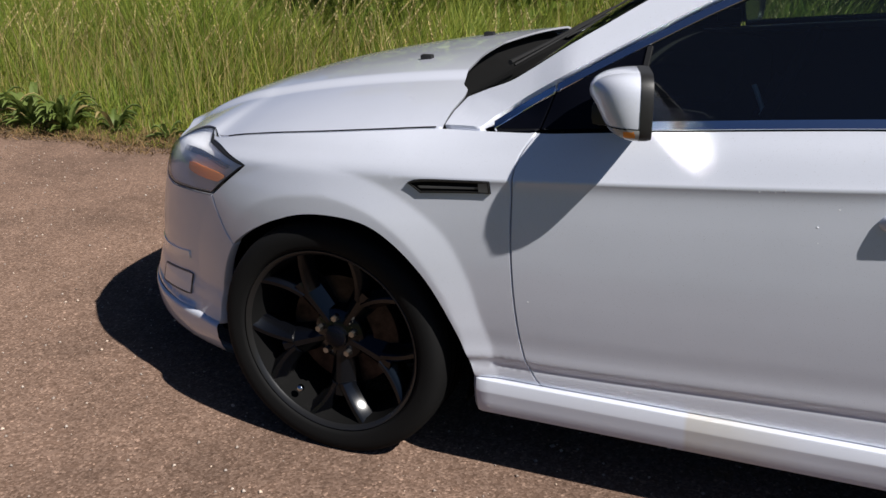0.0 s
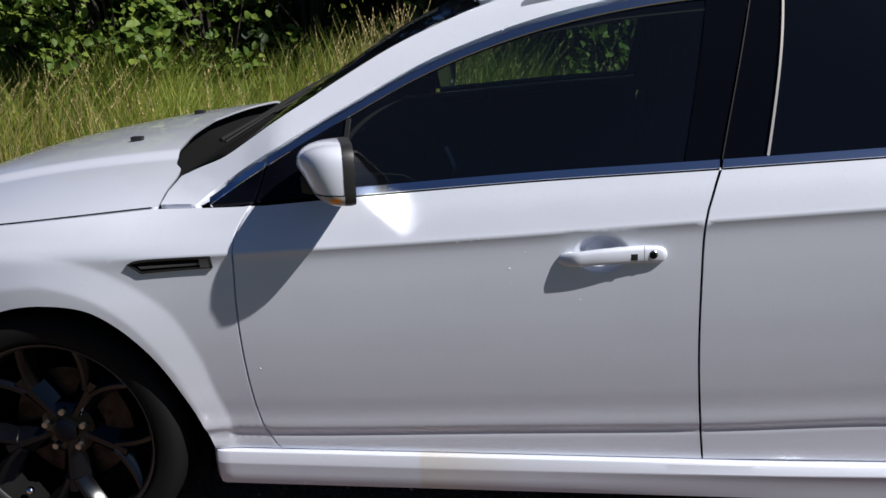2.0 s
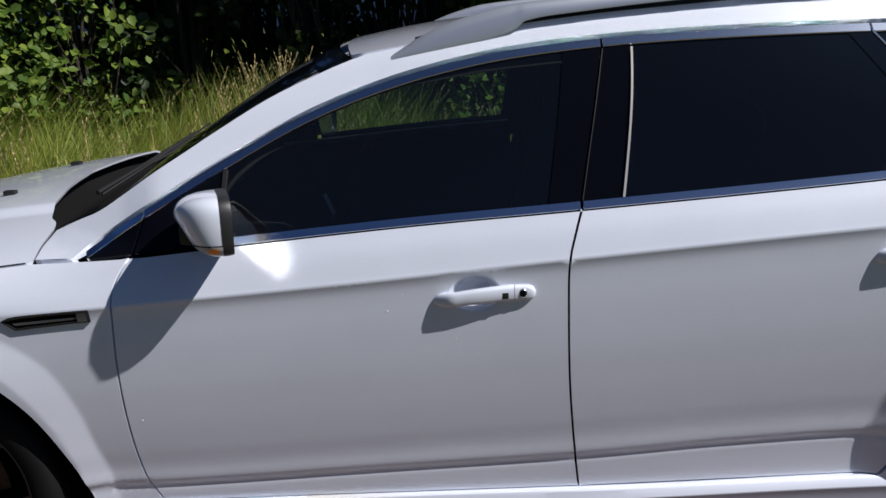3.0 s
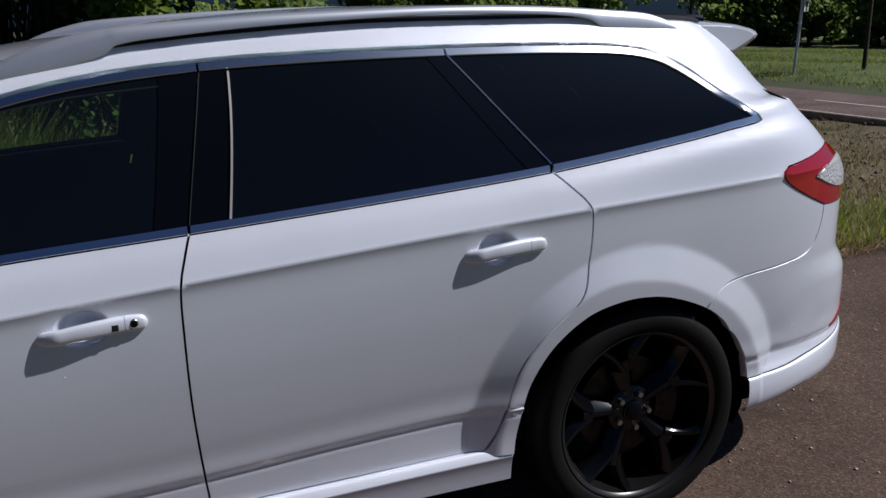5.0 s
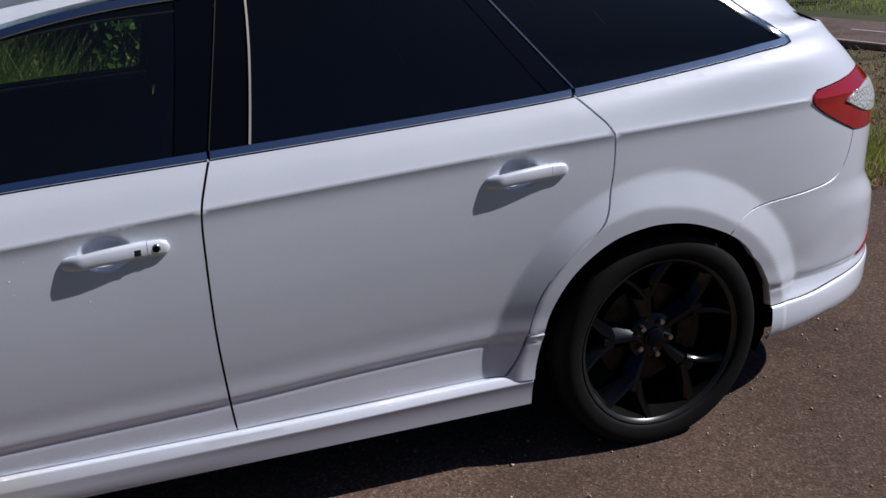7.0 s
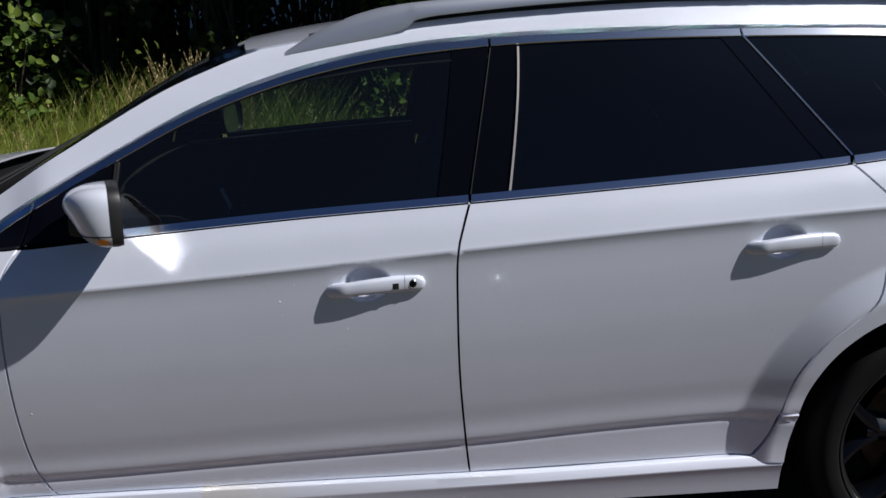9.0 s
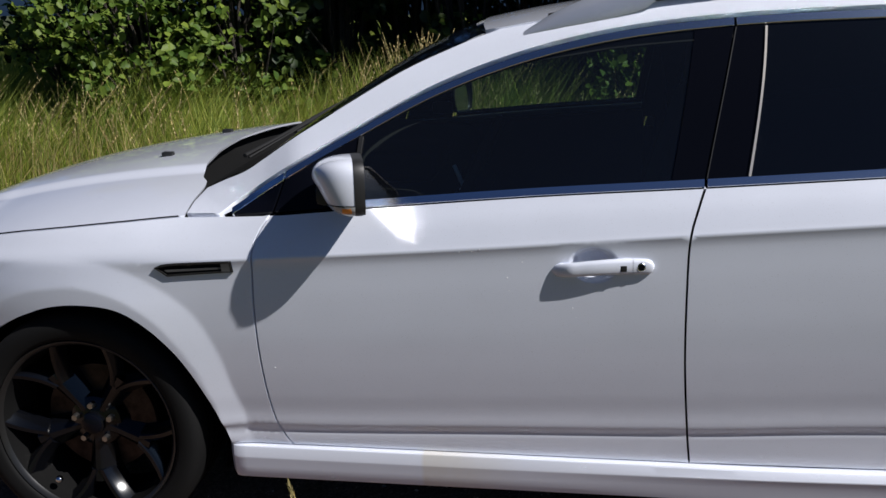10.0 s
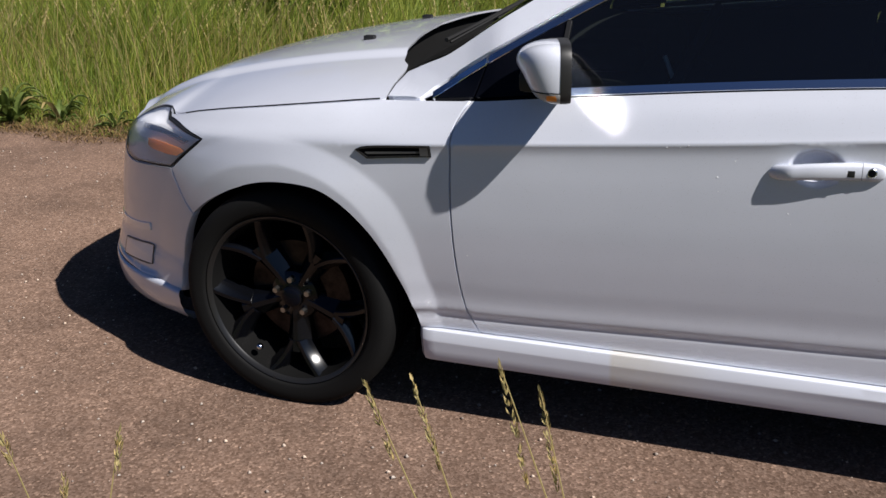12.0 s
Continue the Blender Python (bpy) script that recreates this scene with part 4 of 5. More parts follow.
panel("clear_band", outline(spline([(3.350, .980), (3.46, 1.012), (3.60, 1.022), (3.80, 1.005)]), spline([(3.80, 1.005), (3.80, .922)]), spline([(3.80, .922), (3.55, .926), (3.45, .940), (3.350, .980)])), FROSTED, taillight, "clear patterned reversing lens", both=taillight_r, lift=.009, gap=0, lip=.004, dx=.02)
rows = []
for i in range(25):
    zz = .86 + (1.46 - .86) * i / 24
    e = skin(np.array([3.545 - .24 * float(smooth((zz - 1.06) / .40))]), np.array([min(zz, 1.43)]))[0]
    rows.append([(e[0] + .09 * (1 - abs(s) ** 3), s * -e[1] * .995, zz) for s in np.linspace(-1, 1, 25)])
part("tailgate", loft(rows), GLOSS_BLACK, car, "dark rear window and tailgate")
WING = [(3.08, 1.432), (3.08, 1.444), (3.18, 1.442), (3.30, 1.434), (3.38, 1.425), (3.428, 1.413), (3.450, 1.402), (3.456, 1.392), (3.450, 1.381), (3.42, 1.362), (3.375, 1.335), (3.30, 1.332)]
rows = []
for j in range(41):
    s = -1 + 2 * j / 40
    k = (1 - abs(s) ** 14) ** .5
    rows.append([(3.08 + (x - 3.08) * (.86 + .14 * k) + .03 * (1 - s * s), .625 * s, 1.40 + (z - 1.40) * (.72 + .28 * k) + .014 * (1 - s * s)) for x, z in WING])
part("roof_spoiler", loft(rows, closed=True, caps=True), PAINT, car, "white roof spoiler above the rear window", angle=35)

# ---- inner shell: what shows dark behind gaps and in the wheel houses
for sgn in (-1, 1):
    rows = []
    for q in np.linspace(-.9, 3.95, 120):
        r = []
        for z in np.linspace(.20 if q < 3.1 else .36, .66 if q < .25 else .905, 14):
            p = skin(np.array([q]), np.array([z]), -.035)[0]
            r.append((p[0], p[1] * -sgn, p[2]))
        rows.append(r)
    bm = loft(rows)
    for wx in (0.0, 2.85):
        kill = [f for f in bm.faces if math.hypot(f.calc_center_median().x - wx, f.calc_center_median().z - .328) < .52]
        bmesh.ops.delete(bm, geom=kill, context="FACES")
    part("inner_panel", bm, DARK, car)
    for wx in (0.0, 2.85):
        rows = []
        for i in range(25):
            a = math.radians(-20 + 220 * i / 24)
            lx, lz = wx + (.425 if wx else .395) * math.cos(a), .328 + .395 * math.sin(a)
            edge = -float(skin(np.array([lx]), np.array([lz]))[0][1]) - .012
            rows.append([(lx, sgn * (.52 + (edge - .52) * k), lz) for k in (1, .75, .5, .25, 0)])
        bm = loft(rows)
        part("wheel_liner", bm, DARK, car)
        rows = [[(wx + r * math.cos(math.radians(-32 + 244 * i / 24)), sgn * .52, .328 + r * math.sin(math.radians(-32 + 244 * i / 24))) for r in (.0, .2, .44)] for i in range(25)]
        part("wheel_liner", loft(rows), DARK, car)
    part("mud_flap", box((3.165, sgn * .80 - .06, .17), (3.178, sgn * .80 + .08, .40), .004), BLACK_TRIM, car, "black mud flap")
part("underbody", box((-.50, -.72, .20), (3.55, .80, .27), .02), DARK, car)
part("engine_bay_cover", box((-.58, -.55, .50), (.16, .55, .66), .05), DARK, car)

# ---- wheels
def spoke_rows(a0, a1, r0, r1, w0, w1, y0, y1, thick, n=8):
    """A flat-faced bar with bevelled flanks, from radius r0 to r1."""
    rows = []
    for i in range(n + 1):
        u = i / n
        r, a, w, y = r0 + (r1 - r0) * u, a0 + (a1 - a0) * u, w0 + (w1 - w0) * u, y0 + (y1 - y0) * u**1.5
        c = Vector((r * math.cos(a), y, r * math.sin(a)))
        t = Vector((-math.sin(a), 0, math.cos(a)))
        rows.append([c + t * (w * s) + Vector((0, d * thick, 0)) for s, d in ((-1, 1.0), (-.90, .50), (-.40, .10), (-.18, .0), (.18, .0), (.40, .10), (.90, .50), (1, 1.0))])
    return rows


def build_wheel(turn):
    """A wheel about the y axis with its face towards -y."""
    w = new("wheel")
    w.parent = car
    w["label"] = "black split-spoke alloy wheel with a low-profile tyre"
    tyre = [(.262, -.098), (.266, -.109), (.275, -.1125), (.292, -.1155), (.308, -.1145), (.321, -.108), (.3295, -.097), (.3335, -.083), (.335, -.06), (.3355, 0), (.335, .06), (.3295, .097), (.308, .1145), (.275, .11), (.262, .098)]
    part("tyre", lathe(tyre, 96), RUBBER, w, "black low-profile tyre", angle=60)
    for gy in (-.055, -.02, .02, .055):
        part("tread_groove", lathe([(.3358, gy - .004), (.3362, gy), (.3358, gy + .004)], 96), DARK, w)
    part("rim_edge", lathe([(.248, -.096), (.2545, -.1045), (.260, -.107), (.2625, -.104), (.2615, -.094)], 96), RIM_EDGE, w, "thin worn bright rim edge")
    part("rim_barrel", lathe([(.2545, -.104), (.248, -.094), (.240, -.080), (.232, -.03), (.228, .03), (.240, .09)], 96), DARK, w)
    bm = bmesh.new()
    part("hub", lathe([(.0, -.068), (.026, -.070), (.032, -.066), (.034, -.058), (.060, -.052), (.074, -.046), (.080, -.03), (.080, .0)], 48), RIM, w)
    part("hub_cap", lathe([(.0, -.078), (.018, -.077), (.027, -.073), (.029, -.066)], 40), GLOSS_BLACK, w, "black centre cap")
    bm.free()
    for k in range(5):
        a = math.radians(turn + 72 * k)
        part("spoke", loft(spoke_rows(a, a, .040, .174, .033, .047, -.056, -.074, .060), caps=True), RIM, w, angle=20)
        for s in (-1, 1):
            part("spoke_arm", loft(spoke_rows(a + s * .075, a + s * math.radians(18.5), .140, .2495, .029, .033, -.0715, -.094, .062), caps=True), RIM, w, angle=20)
        al = a + math.radians(36)
        bm = bmesh.new()
        bmesh.ops.create_cone(bm, cap_ends=True, segments=6, radius1=.0105, radius2=.0085, depth=.02)
        bm.transform(Matrix.Translation((.054 * math.cos(al), -.060, .054 * math.sin(al))) @ Matrix.Rotation(math.pi / 2, 4, "X"))
        part("lug_nut", bm, LUG, w, "steel lug nut")
    part("brake_disc", lathe([(.075, -.012), (.158, -.012), (.158, .012), (.075, .012)], 64), STEEL, w, "rusty steel brake disc", angle=30)
    ang = [math.radians(a) for a in np.linspace(-30, 40, 12)]
    rows = [[(r * math.cos(a), y, r * math.sin(a)) for r, y in ((.10, -.035), (.175, -.035), (.182, -.02), (.182, .03), (.10, .03))] for a in ang]
    part("brake_caliper", loft(rows, closed=True, caps=True), STEEL, w, "rusty brake caliper")
    return w


front_wheel = build_wheel(54)
front_wheel.location = (0, -.80, .328)
front_wheel.rotation_euler = (0, 0, radians(0))
valve = bmesh.new()
bmesh.ops.create_uvsphere(valve, u_segments=16, v_segments=8, radius=.011)
bmesh.ops.transform(valve, matrix=Matrix.Translation((-.112, -.088, -.166)), verts=valve.verts)
part("valve_cap", valve, BRIGHT_CHROME, front_wheel, "bright valve cap")


def wheel_copy(loc, spin, flip):
    w = front_wheel.copy()
    scene.collection.objects.link(w)
    w.location = loc
    w.rotation_euler = (0, radians(spin), math.pi if flip else 0)
    for c in front_wheel.children:
        if c.name.startswith("valve"):
            continue
        k = c.copy()
        scene.collection.objects.link(k)
        k.parent = w
    return w


wheel_copy((2.85, -.806, .328), 24, False)
wheel_copy((0, .80, .328), 10, True)
wheel_copy((2.85, .806, .328), 40, True)

# ---- door mirror
MC = Vector((.806, -.952, 1.031))
MIRROR_YAW = radians(17)


def mirror_rows(grow=0.0, n=15, m=40, front=.098):
    rows = []
    for i in range(n):
        u = i / (n - 1)
        d = front * math.sin(u * math.pi / 2)
        s = max(0.0, 1 - (d / front) ** 2.5) ** (1 / 2.2)
        row = []
        for j in range(m):
            a = 2 * math.pi * j / m
            ca, sa = math.cos(a), math.sin(a)
            yy = .096 * math.copysign(abs(ca) ** .50, ca)
            zz = .066 * math.copysign(abs(sa) ** (.62 if sa > 0 else .42), sa) * (1.0 + .10 * ca * -1)
            low = max(0.0, -zz / .066)
            row.append((-d * (1 - .16 * low), yy * s * (1 - .06 * low) + (1 - s) * .03, zz * s + .018 * (1 - s)))
        rows.append([MC + Vector(p) * (1 + grow) for p in row])
    return rows


for sgn, door in ((1, front_door), (-1, front_door_r)):
    def flip(rows, sgn=sgn):
        out = []
        for r in rows:
            o = []
            for p in r:
                d = Matrix.Rotation(MIRROR_YAW, 3, "Z") @ (Vector(p) - MC) + MC
                o.append((d.x, d.y * sgn, d.z))
            out.append(o)
        return out
    rows = mirror_rows()
    bm = loft(flip(rows), closed=True)
    shell = part("mirror_housing", bm, PAINT, door, "white door mirror housing", angle=60)
    back = [[Vector((MC.x + dx, MC.y + (p[1] - MC.y) * k, MC.z + (p[2] - MC.z) * k)) for p in rows[0]] for dx, k in ((-.004, 1.012), (.010, 1.015), (.020, .99), (.020, .93), (.006, .91))]
    part("mirror_frame", loft(flip(back), closed=True), BLACK_TRIM, door, "black mirror frame", angle=40)
    glass = [[Vector((MC.x + .013 + (.056 * (p[1] - MC.y) - .062 * (p[2] - MC.z)) * k, MC.y + (p[1] - MC.y) * k, MC.z + (p[2] - MC.z) * k)) for p in rows[0]] for k in (.93, .5, .001)]
    mg = loft(flip(glass), closed=True)
    part("mirror_glass", mg, MIRROR_GLASS, door, "mirror glass facing the rear")
    lens_bm = loft(flip(mirror_rows(.010, n=50, m=200)), closed=True)
    bmesh.ops.delete(lens_bm, geom=[f for f in lens_bm.faces if not (MC.z - .064 < f.calc_center_median().z < MC.z - .038)], context="FACES")
    seam = loft(flip(mirror_rows(.006, n=50, m=400)), closed=True)
    bmesh.ops.delete(seam, geom=[f for f in seam.faces if not (MC.z - .039 < f.calc_center_median().z < MC.z - .0355)], context="FACES")
    part("mirror_seam", seam, DARK, door, angle=60)
    lamp = part("mirror_lamp", lens_bm, LAMP_COVER, door, "clear indicator lens below the mirror", angle=60)
    amb = loft(flip(mirror_rows(.014, n=60, m=240)), closed=True)
    bmesh.ops.delete(amb, geom=[f for f in amb.faces if not (MC.z - .056 < f.calc_center_median().z < MC.z - .042 and -.008 < f.calc_center_median().x - MC.x < .014 and f.calc_center_median().y * sgn < MC.y)], context="FACES")
    part("mirror_indicator", amb, AMBER, door, "amber indicator below the mirror", angle=60)
    low = loft(flip(mirror_rows(.006)), closed=True)
    bmesh.ops.delete(low, geom=[f for f in low.faces if f.calc_center_median().z > MC.z - .0625], context="FACES")
    part("mirror_base", low, BLACK_TRIM, door, "black underside of the mirror", angle=60)
    part("mirror_stalk", box((.70, -.93 if sgn > 0 else .84, .968), (.79, -.84 if sgn > 0 else .93, 1.02), .015), BLACK_TRIM, door, "black mirror foot")

# ---- door handles
for which, (hx, hz), doors, lock in (("front", HANDLES["front"], (front_door, front_door_r), True), ("rear", HANDLES["rear"], (rear_door, rear_door_r), False)):
    for sgn, door in ((1, doors[0]), (-1, doors[1])):
        def bar(u0, u1, sgn=sgn, hx=hx, hz=hz, n=22):
            rows = []
            for i in range(n + 1):
                u = u0 + (u1 - u0) * i / n
                x = hx - .118 + .236 * u
                end = min(1, (min(u, 1 - u) / .09)) if 0 < u < 1 else 0
                r = math.sqrt(max(0, 1 - (1 - end) ** 2))
                hh = (.0172 + .002 * math.cos((u - .75) * 3)) * (.25 + .75 * r)
                yo = float(half_width(x, hz)) - .003 + .016 * float(smooth(u / .2)) * (1 - .75 * float(smooth((u - .35) / .6)))
                zc = hz + .014 * (u - .5) + .006 * math.sin(math.pi * u) - .004
                row = []
                for k in range(14):
                    a = 2 * math.pi * k / 14
                    ca, sa = math.cos(a), math.sin(a)
                    row.append((x, -sgn * (yo + .011 * math.copysign(abs(ca) ** .7, ca) * (.5 + .5 * r)), zc + hh * math.copysign(abs(sa) ** .75, sa)))
                rows.append(row)
            return loft(rows, closed=True, caps=True)
        part("door_handle", bar(0, .79), PAINT, door, "white pull handle")
        part("handle_cap", bar(.795, 1.0, n=10), PAINT, door)
        if lock:
            yo = float(half_width(hx + .09, hz)) + .0125
            for r0, d0, mat, nm in ((.0115, .0045, CHROME, "lock_ring"), (.0085, .006, GLOSS_BLACK, "lock_cylinder")):
                bm = lathe([(.0001, -d0), (r0 * .8, -d0), (r0, -d0 + .002), (r0, .004)], 24)
                bmesh.ops.transform(bm, matrix=Matrix.Translation((hx + .088, -sgn * (yo - .004), hz + .004)) @ (Matrix.Rotation(math.pi, 4, "Z") if sgn < 0 else Matrix()), verts=bm.verts)
                part(nm, bm, mat, door)
            yo = float(half_width(hx + .048, hz)) + .0135
            part("handle_button", box((hx + .040, min(-sgn * yo, -sgn * (yo + .004)), hz - .006), (hx + .055, max(-sgn * yo, -sgn * (yo + .004)), hz + .008), .001), BLACK_TRIM, door, "small black handle button")

# ---- stone chips in the door
CHIP = Mat("chipped_paint_edge", (.85, .87, .90), .6).m
rng_chip = np.random.default_rng(3)
CHIPS = ((1.052, .861, .0035), (1.082, .863, .003), (1.10, .868, .003), (1.166, .798, .004), (1.17, .765, .0025), (.562, .538, .004), (1.202, .838, .003), (1.322, .724, .0035), (.99, .86, .002), (1.33, .70, .002))
for cx, cz, cr in CHIPS:
    p, n = skin(np.array([cx]), np.array([cz]))[0], skin_normal(np.array([cx]), np.array([cz]))[0]
    bm = bmesh.new()
    bmesh.ops.create_icosphere(bm, subdivisions=1, radius=cr * .7)
    for v in bm.verts:
        v.co *= rng_chip.uniform(.7, 1.2)
        v.co = v.co - Vector(n) * (v.co.dot(Vector(n)) * .8) + Vector(p)
    part("paint_chip", bm, CHIP, front_door, "small grey stone chip")

# ---- cabin
cab = lambda name, bm, mat, label="": part(name, bm, mat, car, label)
cab("cabin_floor", box((.35, -.80, .27), (3.3, .80, .33), .02), CABIN)
cab("dashboard", box((.42, -.78, .70), (.92, .78, .985), .07, 4, shape=lambda c: Vector((c.x, c.y, c.z - (.05 if c.x > .6 and c.z > .9 else 0)))), CABIN, "charcoal dashboard")
cab("binnacle", box((.72, -.52, .94), (.93, -.22, 1.03), .04, 3), CABIN)
wheel_c = Vector((1.02, -.37, .93))
tw = Matrix.Translation(wheel_c) @ Matrix.Rotation(radians(-65), 4, "Y")
ring = []
for i in range(40):
    a = 2 * math.pi * i / 40
    ring.append([tw @ Vector(((.185 + .016 * math.cos(2 * math.pi * k / 10)) * math.cos(a), (.185 + .016 * math.cos(2 * math.pi * k / 10)) * math.sin(a), .016 * math.sin(2 * math.pi * k / 10))) for k in range(10)])
steer = cab("steering_wheel", loft(ring + [ring[0]], closed=True), CABIN, "dark steering wheel")
part("steering_hub", tube([tw @ Vector((0, 0, -.06)), tw @ Vector((0, 0, .03))], [.05, .065], 16), CABIN, steer)
for a in (0, 180, 90):
    ra = radians(a + 90)
    part("steering_spoke", tube([tw @ Vector((.05 * math.cos(ra), .05 * math.sin(ra), .0)), tw @ Vector((.18 * math.cos(ra), .18 * math.sin(ra), .005))], .014, 8, .5), SILVER if a != 90 else CABIN, steer, "silver spoke insert")


def seat(x, y, wide):
    s = new("seat")
    s.parent = car
    s["label"] = "dark fabric seat"
    part("cushion", box((x, y - wide / 2, .40), (x + .52, y + wide / 2, .58), .06, 4), FABRIC, s)
    lean = lambda c: Vector((c.x + (c.z - .5) * .30, c.y * 1.0, c.z))
    part("backrest", box((x + .42, y - wide / 2, .50), (x + .56, y + wide / 2, 1.12), .06, 4, shape=lean), FABRIC, s)
    return s


for y in (-.37, .37):
    s = seat(1.08, y, .50)
    part("headrest", box((1.70, y - .13, 1.12), (1.80, y + .13, 1.28), .045, 4), FABRIC, s)
s = seat(2.0, 0, 1.30)
for y in (-.40, .40):
    part("headrest", box((2.66, y - .12, 1.10), (2.75, y + .12, 1.24), .04, 4), FABRIC, s)
cab("load_cover", box((2.75, -.66, .92), (3.5, .66, .95), .01), CABIN)
rows = [[(x, s * .60, float(curve(x, [1.0, 1.3, 1.8, 2.3, 2.8, 3.35], [1.362, 1.40, 1.45, 1.468, 1.46, 1.42])) - .02 * s * s) for s in np.linspace(-1, 1, 9)] for x in np.linspace(1.12, 3.2, 20)]
cab("headliner", loft(rows), LINER, "pale headliner")
for sgn in (-1, 1):
    for x0, x1 in ((.60, 1.58), (1.62, 2.5)):
        bm = box((x0, sgn * .80 - .04, .33), (x1, sgn * .80 + .04, .93), .02)
        for v in bm.verts:
            if v.co.z > .8:
                v.co.z += .065 * (v.co.x - .6)
        cab("door_trim", bm, CABIN)
    rows = [[(x + dx, sgn * yy, z) for dx in (0, .10)] for x, yy, z in ((1.57, .80, .98), (1.60, .72, 1.18), (1.63, .64, 1.36))]
    cab("belt_pillar", loft([[(x, sgn * yy, z), (x + .11, sgn * yy, z), (x + .11, sgn * (yy - .06), z), (x, sgn * (yy - .06), z)] for x, yy, z in ((1.565, .84, .96), (1.60, .76, 1.18), (1.63, .68, 1.38))], closed=True, caps=True), CABIN)
    cab("belt_strap", tube([(1.62, sgn * .70, 1.28), (1.66, sgn * .705, 1.05), (1.68, sgn * .71, .7)], .022, 6, .15), FABRIC)
    cab("cant_trim", loft([[(x, sgn * yy, z) for yy, z in ((.70, zz - .07), (.63, zz - .02), (.55, zz))] for x, zz in ((1.0, 1.33), (1.4, 1.385), (1.9, 1.42), (2.6, 1.43), (3.2, 1.41))]), CABIN)
cab("rear_view_mirror", box((1.10, -.12, 1.225), (1.125, .12, 1.285), .015, 3), BLACK_TRIM, "black rear-view mirror")
part("column_stalk", tube([(.982, -.50, .992), (.998, -.50, .955), (1.014, -.50, .915)], .006, 8), SILVER, steer, "silver stalk behind the steering wheel")

# ---------------------------------------------------------------- ground
rng = np.random.default_rng(7)


def verge(x):
    """y of the asphalt's far edge."""
    return 1.53 - .074 * x + .05 * np.sin(x * 2.1) + .03 * np.sin(x * 5.3 + 1)


def z_ground(x, y):
    """Height of the land: level asphalt, a verge that rises gently behind it."""
    up = np.clip((y - verge(x) - .1) / 6, 0, 1)
    fall = .03 * np.maximum(0, .68 * x + .73 * y - 18)      # the field falls away beyond the road
    return np.where(y > verge(x), .30 * smooth(up) * (1 - smooth((x - 3) / 5)), 0) + .10 * smooth((x - 9.2) / .8) * smooth((y - .5) / 2) - .012 - fall


def sheet(name, xs, ys, z, material, label, category):
    X, Y = np.meshgrid(xs, ys, indexing="ij")
    Z = z(X, Y)
    n = len(ys)
    faces = [(i * n + j, (i + 1) * n + j, (i + 1) * n + j + 1, i * n + j + 1) for i in range(len(xs) - 1) for j in range(n - 1)]
    ob = mesh_object(name, np.stack([X.ravel(), Y.ravel(), Z.ravel()], 1), faces, material)
    return tagged(ob, label, category, "", "structure")


far_x = [-1500, -500, -150, -60, -30, -20] + list(np.linspace(-16, 20, 145)) + [24, 30, 60, 150, 500, 1500]
far_y = [-1500, -500, -150, -60, -30, -16] + list(np.linspace(-10, 20, 151)) + [24, 30, 60, 150, 500, 1500]
sheet("ground", np.array(far_x), np.array(far_y), z_ground, MEADOW, "green meadow ground reaching the horizon", "ground")

sheet("soil_verge", np.linspace(4.3, 10.2, 60), np.linspace(1.0, 9.0, 60), lambda x, y: z_ground(x, y) + .005 + .006 * np.sin(x * 9 + 3 * np.sin(y * 5)) * (y > verge(x) + .15), SOIL, "dry brown stony soil before the kerb", "soil")

sheet("pasture", np.array(list(np.linspace(12.7, 30, 50)) + [40, 60, 90, 140]), np.array([-30.0] + list(np.linspace(-10, 50, 90)) + [70, 100, 150]), lambda x, y: z_ground(x, y) + .012 + .02 * np.sin(x * 1.3 + np.sin(y * .9)) - .2 * (x < 12.8 - .10 * y), PASTURE, "green pasture beyond the cycle road", "field")

xs = np.linspace(-14, 9.6, 240)
rows = []
for x in xs:
    e = float(verge(x)) + .03 * noise.noise((x * 3, 0, 0)) + .02 * noise.noise((x * 11, 3, 0))
    b = -1.85 + .08 * noise.noise((x * 2, 7, 0)) + .03 * noise.noise((x * 9, 2, 0))
    rows.append([(x, y, z) for y, z in ((b - .01, -.05), (b, -.006), (b + .05, 0), (-1, 0), (0, 0), (1, 0), (e - .05, 0), (e, -.006), (e + .01, -.05))])
tagged(part("asphalt_lane", loft(rows), ASPHALT, None), "coarse brownish asphalt lane with loose grit", "asphalt", "", "structure")

# cycle road with its kerb, behind the car
DIR = Vector((-.10, 1, 0)).normalized()
side_d = Vector((DIR.y, -DIR.x, 0))


def strip(name, a, b, z0, z1, material, label, category, y0=-40, y1=70, bevel=.0):
    o = Vector((10.35, 0, 0))
    rows = []
    for s in np.linspace(y0, y1, 40):
        p = o + DIR * s
        rows.append([p + side_d * a + Vector((0, 0, z0)), p + side_d * a + Vector((0, 0, z1 - bevel)), p + side_d * (a + bevel) + Vector((0, 0, z1)), p + side_d * (b - bevel) + Vector((0, 0, z1)),
                     p + side_d * b + Vector((0, 0, z1 - bevel)), p + side_d * b + Vector((0, 0, z0))])
    ob = part(name, loft(rows), material, None, angle=30)
    return tagged(ob, label, category, "", "structure")


strip("road", .0, 2.05, -.1, .115, ROAD, "reddish cycle road with a worn centre line", "road")
strip("kerb", -.10, .0, -.1, .135, KERB, "low concrete kerb along the road", "kerb", bevel=.012)
for k in range(14):
    s0 = -8 + 3.2 * k
    strip("road_line", 1.0, 1.06, .116, .119, MARK, "worn pale road marking", "road marking", s0, s0 + 2.0)


